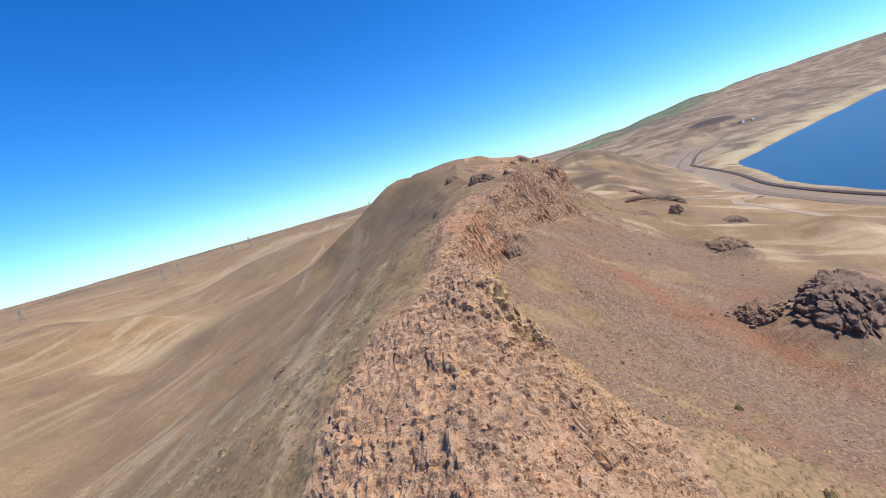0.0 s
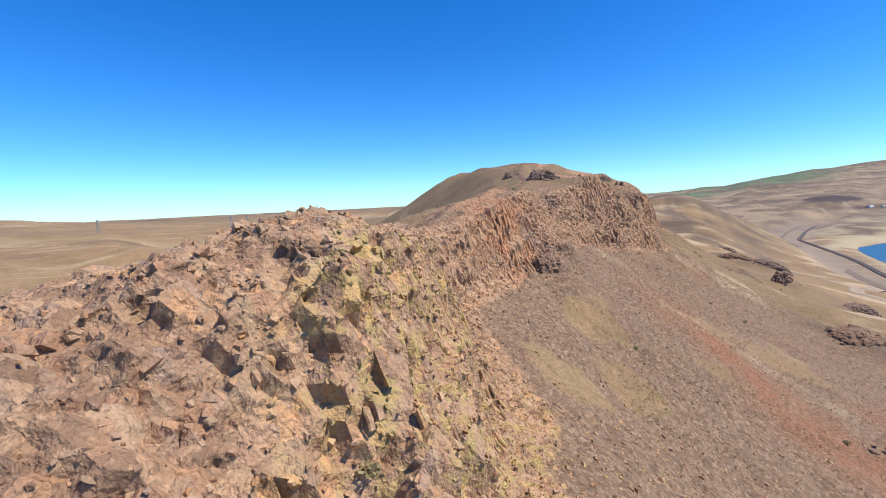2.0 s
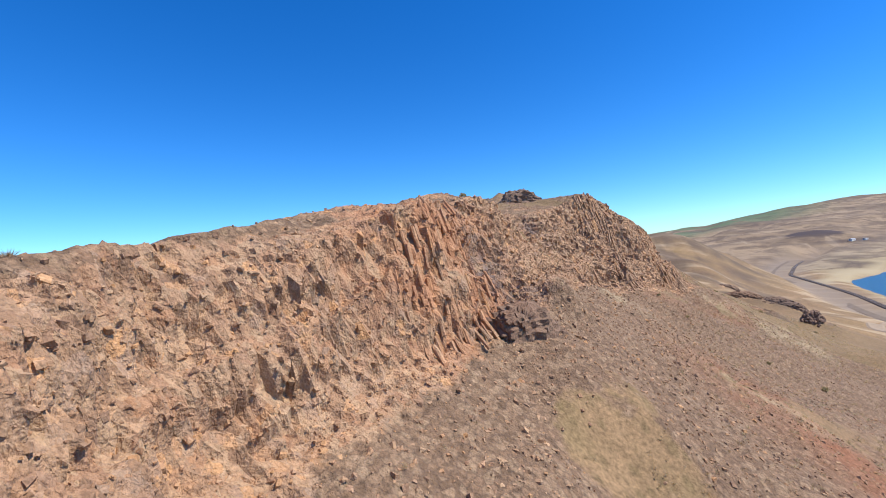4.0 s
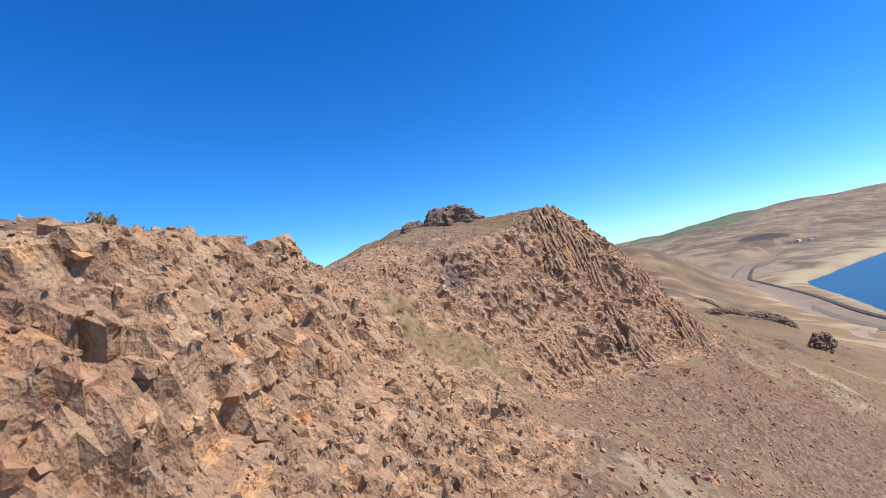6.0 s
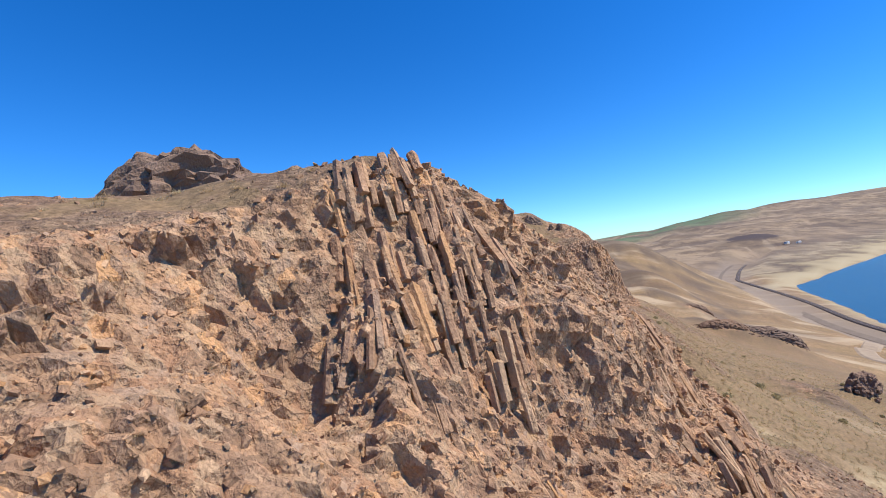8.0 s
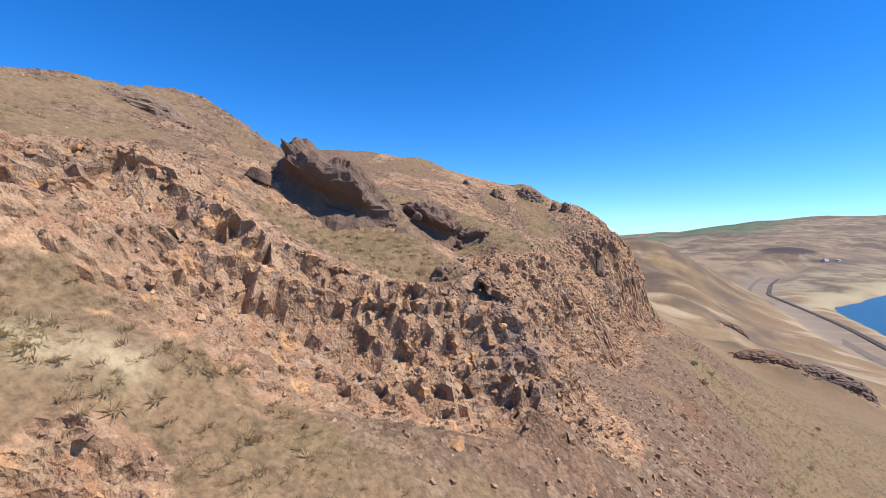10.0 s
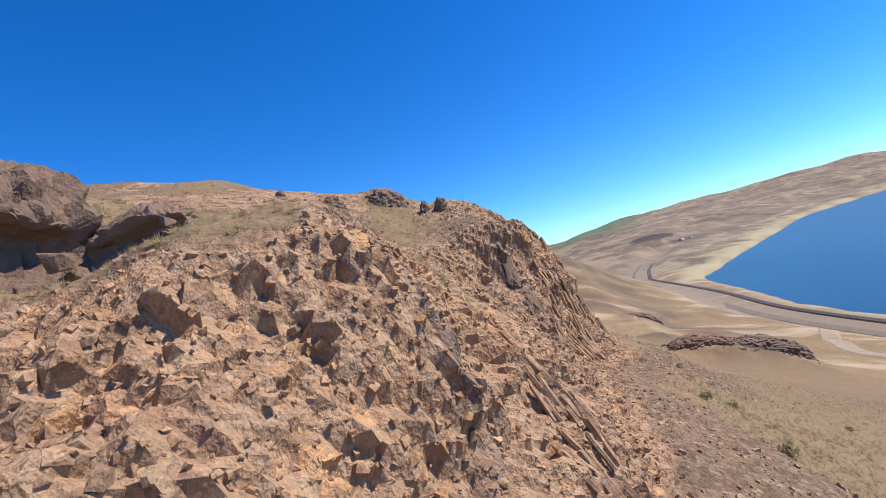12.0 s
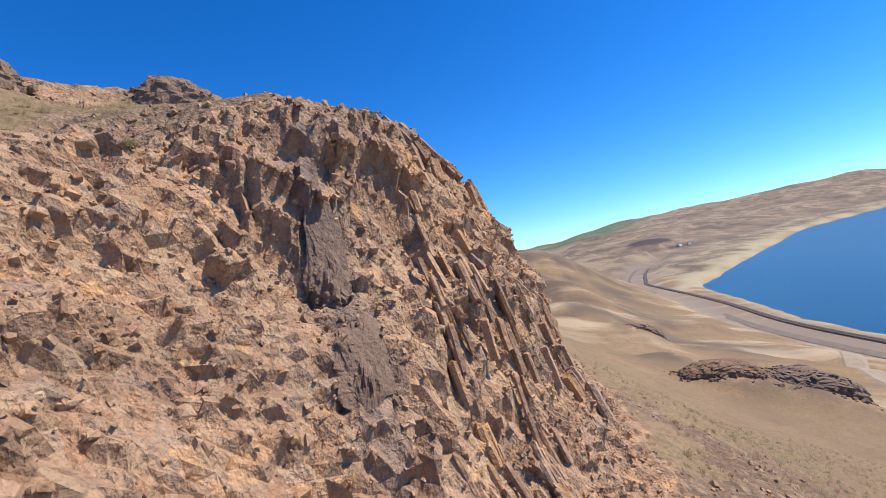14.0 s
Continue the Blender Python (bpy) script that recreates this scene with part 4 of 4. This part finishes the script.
def outcrop(x, y, long, wide, high, turn, count, label, seed, sink=0.45, lean=0.0):
    r = np.random.default_rng(seed)
    base = float(ground_z(x, y))
    ob = thing("rock_outcrop", (x, y, base), label, "rock", "rock outcrops")
    dark, brown = "dark" in label or "black" in label, "brown" in label
    me = mass(x, y, long * 0.92, wide * 0.9, high * 0.95, turn, seed, "hollow" in label or "undercut" in label, lean)
    me.materials.append(rock_dark if dark else rock_brown if brown else rock_block)
    part("rock_mass", me, None, ob, Matrix())
    t = radians(turn)
    for n in range(int(count * 0.3)):
        a, b = r.uniform(-0.55, 0.55) * long, r.uniform(-0.6, 0.6) * wide
        fall = max(1 - 0.75 * (abs(a) / (0.5 * long)) ** 1.8, 0) * max(1 - 0.7 * (abs(b) / (0.5 * wide)) ** 2, 0)
        px, py = a * math.cos(t) - b * math.sin(t), a * math.sin(t) + b * math.cos(t)
        s = (0.12 + 0.24 * r.random() ** 2) * min(wide, high * 1.2)
        z = float(ground_z(x + px, y + py)) - base + high * 0.85 * fall * r.uniform(0.75, 1.0) - sink * s
        size = Vector((s * r.uniform(0.85, 1.4), s * r.uniform(0.8, 1.2), s * r.uniform(0.6, 1.0)))
        m = Matrix.LocRotScale((px, py, z), Euler((r.uniform(-0.4, 0.4), r.uniform(-0.4, 0.4), t + r.uniform(-0.6, 0.6))), size)
        part("block", (DARK_BLOCKS if dark else BROWN_BLOCKS if brown else BLOCKS)[int(r.integers(len(BLOCKS)))], None, ob, m)
    return ob


outcrop(10.6, 133.5, 9.2, 3.8, 2.8, 12, 100, "brown craggy cap rock standing on the grassy crest", 1)
outcrop(2.2, 158, 5.5, 3.2, 2.2, 30, 38, "low flat-topped brown rock on the crest", 2)
# Hollow and undercut crags: part of their dark stone colour is the overhang's shade.
outcrop(24.8, 170.6, 7.4, 4.8, 4.2, 8, 12, "large dark overhanging crag with a hollow beneath it", 3, lean=0.16)
outcrop(31.4, 166.2, 1.6, 1.2, 0.7, 60, 60, "dark purple-grey crag beside the hollow", 4)
outcrop(33.6, 165.4, 1.4, 1.0, 0.6, 10, 60, "grey fractured crag at the cliff's edge", 5)
outcrop(32.0, 189.6, 3.6, 2.2, 1.6, 0, 38, "dark undercut crag in the slope", 6)
outcrop(28.2, 189.4, 6.4, 4.2, 3.6, 10, 50, "dark broken crag with a shaded hollow", 7)
outcrop(15.2, 153.6, 2.6, 2.0, 2.2, 50, 45, "dark weathered crag above the pale grass", 8)
outcrop(11.5, 163.5, 1.6, 1.3, 1.4, 0, 19, "single dark crag on the crest", 9)
outcrop(10.0, 175.5, 6.0, 2.2, 1.2, 30, 45, "long flat-topped brown crag on the crest", 10)
outcrop(41.2, 231.5, 5.0, 2.2, 2.0, 10, 51, "brown cliff block on the far crest", 11)
outcrop(45.2, 229.6, 1.3, 1.2, 1.6, 0, 15, "small dark pinnacle on the skyline", 12)
outcrop(47.0, 228.6, 1.6, 1.2, 1.5, 0, 19, "small dark pinnacle on the skyline", 13)
outcrop(35.0, 226.5, 2.2, 1.5, 1.5, 20, 24, "dark crag on the skyline", 14)
outcrop(29.5, 226.0, 1.2, 1.0, 1.2, 0, 11, "small dark crag on the skyline", 15)
outcrop(46.0, 75.0, 9.0, 6.0, 2.8, 20, 80, "black rocks scattered on the slope", 16)
outcrop(58.0, 72.5, 20.0, 12.0, 5.5, 35, 130, "large dark brown rock hump low on the slope", 17)
outcrop(74.0, 129.0, 14.0, 8.0, 2.6, 20, 80, "rounded dark brown outcrop on the grassy slope", 18)
outcrop(98.0, 206.0, 8.0, 5.0, 4.6, 40, 70, "steep brown outcrop on the grassy slope", 19)
outcrop(117.0, 196.0, 13.0, 6.0, 2.6, 20, 70, "wide dark brown outcrop low on the slope", 20)
outcrop(116.0, 288.0, 18.0, 10.0, 2.6, -15, 300, "long dark brown broken outcrop on the lower slope", 21)
outcrop(132.0, 284.0, 20.0, 12.0, 3.4, -15, 260, "rounded dark brown outcrop above the track", 22)
outcrop(143.0, 360.0, 14.0, 8.0, 2.2, -20, 50, "low dark brown outcrop near the road", 23)
outcrop(50.2, 216.0, 1.5, 1.2, 0.6, 80, 30, "dark purple-grey rib on the cliff face", 24)
outcrop(51.0, 213.9, 1.7, 1.1, 0.6, 60, 30, "dark purple-grey rib on the cliff face", 30)
outcrop(8.6, 80.4, 5.0, 2.4, 2.0, 40, 76, "pile of dark grey blocks at the cliff's foot", 25)
outcrop(-3.5, 118.0, 5.0, 1.8, 1.2, 40, 32, "low dark crag on the grassy crest", 26)
outcrop(-8.5, 92.0, 3.2, 1.4, 1.0, 70, 24, "low dark crag on the grassy slope", 27)
outcrop(-30.0, 62.0, 3.0, 1.6, 0.9, 30, 24, "low dark crag on the grassy slope", 28)
outcrop(-72.0, 128.0, 6.0, 2.4, 1.2, 40, 32, "dark crag on the grassy flank", 29)


# ---- columnar cliffs: x, y, spread along x, spread along y, columns, length, thickness ----
def columns(x, y, sx, sy, count, long, thick, label, seed):
    r = np.random.default_rng(seed)
    base = float(ground_z(x, y))
    ob = thing("column_cliff", (x, y, base), label, "cliff", "columnar cliffs")
    for n in range(count):
        px, py = x + r.uniform(-0.5, 0.5) * sx, y + r.uniform(-0.5, 0.5) * sy
        gx_, gy_ = slope_at(px, py)
        steep = math.hypot(gx_, gy_)
        if steep < 1.0 or float(ground_z(px, py, ROCKY)) < 0.5:
            continue
        up = Vector((gx_ / steep, gy_ / steep, max(steep * 1.12, 1.3))).normalized()
        out = Vector((-gx_, -gy_, 1)).normalized()
        h, w = long * r.uniform(0.35, 0.85), thick * r.uniform(0.6, 1.25)
        q = up.to_track_quat("Z", "Y") @ Euler((r.uniform(-0.06, 0.06), r.uniform(-0.06, 0.06), r.uniform(0, 6.28))).to_quaternion()
        at = Vector((px - x, py - y, float(ground_z(px, py)) - base)) + out * w * r.uniform(-0.5, 0.0)
        top = at + up * h * 0.5
        at = at - up * max(0.0, top.z + base - float(ground_z(x + top.x, y + top.y)) - 0.15) * 0.8
        part("column", COLUMNS[int(r.integers(len(COLUMNS)))], None, ob, Matrix.LocRotScale(at, q, Vector((w, w, h))))
    return ob


columns(21.8, 127, 6, 4.5, 170, 2.4, 0.32, "leaning reddish basalt columns of the highest buttress", 31)
columns(26, 123, 7, 4.5, 128, 2.02, 0.33, "leaning brown basalt columns below the buttress", 32)
columns(34.5, 134.5, 6.5, 6, 176, 2.59, 0.36, "steep brown basalt columns at the corner of the cliff", 33)
columns(19, 115, 6, 5, 96, 1.58, 0.30, "broken reddish basalt columns", 34)
columns(4.6, 77.5, 5, 9, 200, 1.8, 0.27, "orange-red basalt columns of the bowl wall", 35)
columns(5, 27, 5, 14, 110, 1.2, 0.2, "broken brown basalt columns of the first buttress", 37)
columns(3.4, 44, 3, 14, 90, 1.3, 0.2, "yellow-lichened basalt columns of the first buttress", 38)
columns(44.8, 190.5, 4, 7, 130, 2.16, 0.26, "leaning reddish basalt columns below the cliff", 39)
columns(55, 214.8, 4, 7, 130, 2.30, 0.28, "leaning brown basalt columns on the cliff's flank", 40)
columns(56, 223, 7, 8, 112, 2.45, 0.42, "dark brown basalt columns below the skyline", 41)


# ---- single boulders along the cliffs ----
def boulders(count, weight, small, large, label, group):
    i = pick(weight, count)
    p, nrm = flat3(i)
    for n in range(count):
        s = small + (large - small) * rng.random() ** 2
        e = Euler(rng.uniform(-0.6, 0.6, 3) + np.array([0, 0, rng.uniform(0, 6.28)]))
        ob = new("boulder", BLOCKS[int(rng.integers(len(BLOCKS)))])
        ob.matrix_basis = Matrix.LocRotScale(Vector(p[n]) + Vector(nrm[n]) * s * -0.2, e, Vector(s * rng.uniform(0.75, 1.3, 3)))
        tagged(ob, label, "boulder", group)


far_off = smooth(2.5, 4.5, clear)
boulders(70, np.exp(-((X - 33.6) / 2.2) ** 2 - ((Y - 163.4) / 1.8) ** 2) * smooth(1.8, 2.6, clear), 0.18, 0.5, "angular tan basalt block on the broken spur", "cliff blocks")
boulders(110, np.clip(ROCKY - 0.2, 0, 1) * close * (V > 150) * (V < 215) * far_off, 0.18, 0.42, "angular tan and orange basalt block wedged in the cliff", "cliff blocks")
boulders(60, np.clip(ROCKY - 0.2, 0, 1) * close * (V < 60) * far_off, 0.16, 0.36, "angular brown basalt block on the first buttress", "cliff blocks")
boulders(50, np.clip(ROCKY - 0.2, 0, 1) * close * (V > 70) * (V < 120) * far_off, 0.2, 0.6, "angular orange-brown basalt block on the cliff", "cliff blocks")
boulders(60, np.clip(SCREE, 0, 1) * close * far_off, 0.2, 0.6, "loose dark basalt boulder on the scree", "scree boulders")


# ---- shrubs ----
def shrub(seed):
    r = np.random.default_rng(seed)
    ob = thing("shrub", (0, 0, 0), "low grey-green sagebrush on the dry slope", "shrub", "shrubs")
    bm = bmesh.new()
    for n in range(5):
        a = r.uniform(0, 6.28)
        tip = Vector((math.cos(a) * 0.22, math.sin(a) * 0.22, 0.38))
        ring = [Vector((math.cos(q) * 0.025, math.sin(q) * 0.025, -0.1)) for q in (0, 2.1, 4.2)]
        v = [bm.verts.new(q) for q in ring] + [bm.verts.new(tip)]
        for k in range(3):
            bm.faces.new((v[k], v[(k + 1) % 3], v[3]))
    part("stems", bm, bark, ob, Matrix())
    bm = bmesh.new()
    for n in range(150):
        d = Vector(r.normal(size=3)).normalized()
        c = Vector((d.x * 0.42, d.y * 0.42, abs(d.z) * 0.42 + 0.1)) * r.uniform(0.55, 1.1)
        s, q = r.uniform(0.05, 0.11), Euler(r.uniform(0, 6.28, 3)).to_matrix()
        bm.faces.new([bm.verts.new(c + q @ Vector(w) * s) for w in ((-1, -0.5, 0), (1, -0.4, 0.2), (0.8, 0.6, 0), (-0.7, 0.5, -0.2))])
    part("foliage", bm, sage, ob, Matrix())
    return ob


bark = simple("grey_bark", (0.11, 0.085, 0.065))
sage = grass_material("sagebrush", (0.0, (0.260, 0.220, 0.120)), (0.5, (0.360, 0.300, 0.165)), (1.0, (0.460, 0.380, 0.220)))
kinds = [shrub(500 + n) for n in range(3)]
for n, (weight, count) in enumerate(((BARE * (0.15 + close) * smooth(0.1, 0.5, broad + 0.35), 60), (np.clip(ROCKY + SCREE, 0, 1) * close * (NZ > 0.5) * far_off, 8))):
    i = pick(weight, count)
    p, _ = flat3(i)
    for m in range(count):
        s = rng.uniform(0.5, 1.25) * (1.0 if n == 0 else 0.7)
        at = Matrix.LocRotScale(Vector(p[m]), Euler((0, 0, rng.uniform(0, 6.28))), None)
        if m < 3 and n == 0:
            kinds[m].matrix_basis = at
            kinds[m].scale = (s, s, s)
        else:
            made = copy_thing(kinds[m % 3], at)
            made.scale = (s, s, s * rng.uniform(0.8, 1.1))


# ---- road, railway and track ----
def along(pts, step):
    p = [Vector((*q, 0)) for q in pts]
    out = []
    for n in range(len(p) - 1):
        a, b, c, d = p[max(n - 1, 0)], p[n], p[n + 1], p[min(n + 2, len(p) - 1)]
        count = max(int((c - b).length / step), 1)
        for k in range(count):
            t = k / count
            out.append(0.5 * (2 * b + (c - a) * t + (2 * a - 5 * b + 4 * c - d) * t * t + (3 * b - a - 3 * c + d) * t ** 3))
    return out + [p[-1]]


def ribbon(pts, profile, step, level=None, lift=0.0):
    """A strip with a cross-section of (offset, height) along a line."""
    line_ = along(pts, step)
    bm = bmesh.new()
    rows = []
    for n, q in enumerate(line_):
        d = (line_[min(n + 1, len(line_) - 1)] - line_[max(n - 1, 0)]).normalized()
        side = Vector((d.y, -d.x, 0))
        row = []
        for off, high in profile:
            w = q + side * off
            z = level if level is not None else float(max(ground_z(w.x, w.y), ground_z(q.x, q.y) - 0.5)) + lift
            row.append(bm.verts.new((w.x, w.y, z + high)))
        rows.append(row)
    for a, b in zip(rows[:-1], rows[1:]):
        for k in range(len(profile) - 1):
            bm.faces.new((a[k], a[k + 1], b[k + 1], b[k]))
    return bm


def strip_material(name, *stops):
    k = Nodes(name)
    c = k.ramp(k.noise(0.25, 5, 0.65), *stops)
    k.bump(k.noise(2.0, 5, 0.7), 0.5, 0.08)
    return k.done(c, 0.9)


def setting(name, bm, mat, label):
    me = bpy.data.meshes.new(name)
    bm.to_mesh(me)
    bm.free()
    me.materials.append(mat)
    return tagged(new(name, me), label, name.split("_")[0], kind="structure")


asphalt = strip_material("worn_asphalt", (0.3, (0.135, 0.104, 0.080)), (0.7, (0.200, 0.156, 0.118)))
ballast = strip_material("dark_ballast", (0.3, (0.06, 0.047, 0.041)), (0.7, (0.12, 0.095, 0.08)))
dirt = strip_material("pale_dirt", (0.3, (0.25, 0.19, 0.135)), (0.7, (0.33, 0.255, 0.18)))
setting("road", ribbon(ROAD, [(-6, -1.2), (-4, 0.3), (4, 0.3), (6, -1.2)], 8, 5.7), asphalt, "grey two-lane road along the lake")
railway = setting("railway", ribbon(RAIL, [(-4.6, -1.5), (-2.6, 0.7), (2.6, 0.7), (4.6, -1.5)], 8, 5.9), ballast, "railway on a dark ballast bed beside the lake")
steel = simple("rail_steel", (0.32, 0.27, 0.24), 0.45, 0.8)
for off in (-0.75, 0.75):
    part("rail", ribbon(RAIL, [(off - 0.07, 0.7), (off - 0.07, 0.88), (off + 0.07, 0.88), (off + 0.07, 0.7)], 8, 5.9), steel, railway, Matrix())
setting("track", ribbon(TRACK, [(-4.2, -0.6), (-2.8, 0.15), (2.8, 0.15), (4.2, -0.6)], 4, None, 0.35), dirt, "pale dirt track winding down to the road")


# ---- power pylons on the hills behind: turn from +y in degrees, distance, height ----
def bar(bm, a, b, w):
    a, b = Vector(a), Vector(b)
    q = (b - a).to_track_quat("Z", "Y").to_matrix()
    ends = [[bm.verts.new(p + q @ Vector((x * w, y * w, 0))) for x, y in ((-1, -1), (1, -1), (1, 1), (-1, 1))] for p in (a, b)]
    for n in range(4):
        bm.faces.new((ends[0][n], ends[0][(n + 1) % 4], ends[1][(n + 1) % 4], ends[1][n]))
    bm.faces.new(ends[0][::-1])
    bm.faces.new(ends[1])


def pylon(x, y, high, turn):
    ob = thing("power_pylon", (x, y, float(ground_z(x, y)) - 0.3), "grey lattice steel power pylon on the far hill", "pylon", "power pylons")
    ob.rotation_euler = (0, 0, turn)
    w = high * 0.11
    for sx in (-1, 1):
        for sy in (-1, 1):
            bm = bmesh.new()
            bar(bm, (sx * w, sy * w, 0), (sx * w * 0.25, sy * w * 0.25, high), 0.12)
            part("leg", bm, galvanised, ob, Matrix())
    for n in range(6):
        f, g = n / 6, (n + 1) / 6
        a, b = w * (1 - 0.75 * f), w * (1 - 0.75 * g)
        for sx, sy in ((1, 0), (-1, 0), (0, 1), (0, -1)):
            bm = bmesh.new()
            p = (sx * a - sy * a, sy * a + sx * a, f * high)
            q = (sx * b + sy * b, sy * b - sx * b, g * high)
            bar(bm, p, q, 0.07)
            part("brace", bm, galvanised, ob, Matrix())
    for level, reach in ((0.70, 0.20), (0.83, 0.17), (0.96, 0.13)):
        bm = bmesh.new()
        bar(bm, (-reach * high, 0, level * high), (reach * high, 0, level * high), 0.14)
        bar(bm, (-reach * high, 0, level * high), (0, 0, (level + 0.05) * high), 0.08)
        bar(bm, (reach * high, 0, level * high), (0, 0, (level + 0.05) * high), 0.08)
        part("crossarm", bm, galvanised, ob, Matrix())


galvanised = simple("galvanised_steel", (0.34, 0.35, 0.36), 0.5, 0.6)
for turn, far, high in ((-45.5, 640, 14), (-33.8, 760, 18), (-32.2, 800, 18), (-26.4, 860, 19), (-24.5, 900, 20), (-9.8, 1150, 25), (-9.0, 1180, 25)):
    t = radians(turn)
    pylon(far * math.sin(t), far * math.cos(t), high, -t + 0.6)


# ---- a farmhouse and sheds beyond the lake ----
def shed(x, y, long, wide, high, turn, label):
    ob = thing("farm_building", (x, y, float(ground_z(x, y)) - 0.2), label, "building", "farm buildings")
    ob.rotation_euler = (0, 0, radians(turn))
    bm = bmesh.new()
    for v in ((-1, -1), (1, -1), (1, 1), (-1, 1)):
        bm.verts.new((v[0] * long / 2, v[1] * wide / 2, 0))
        bm.verts.new((v[0] * long / 2, v[1] * wide / 2, high))
    v = list(bm.verts)
    for n in range(4):
        a, b = n * 2, (n * 2 + 2) % 8
        bm.faces.new((v[a], v[b], v[b + 1], v[a + 1]))
    part("walls", bm, white_wall, ob, Matrix())
    bm = bmesh.new()
    rows = [[bm.verts.new((sx * (long / 2 + 0.5), sy * (wide / 2 + 0.5), z)) for sx in (-1, 1)] for sy, z in ((-1, high - 0.2), (0, high * 1.5), (1, high - 0.2))]
    for a, b in zip(rows[:-1], rows[1:]):
        bm.faces.new((a[0], a[1], b[1], b[0]))
    bmesh.ops.solidify(bm, geom=list(bm.faces), thickness=0.25)
    part("roof", bm, tin_roof, ob, Matrix())
    for n in (-1, 1):
        bm = bmesh.new()
        bmesh.ops.create_cube(bm, size=1.0)
        bmesh.ops.scale(bm, vec=(1.4, 0.2, 1.3), verts=bm.verts)
        part("window", bm, dark_pane, ob, Matrix.Translation((n * long * 0.25, -wide / 2, high * 0.55)))


white_wall = simple("white_boards", (0.78, 0.76, 0.72), 0.7)
tin_roof = simple("tin_roof", (0.55, 0.55, 0.56), 0.4, 0.5)
dark_pane = simple("dark_pane", (0.03, 0.035, 0.04), 0.15)
shed(1010, 1560, 18, 9, 5, 30, "white farmhouse with a grey tin roof beyond the lake")
shed(1040, 1552, 12, 7, 4, 10, "small white shed beside the farmhouse")
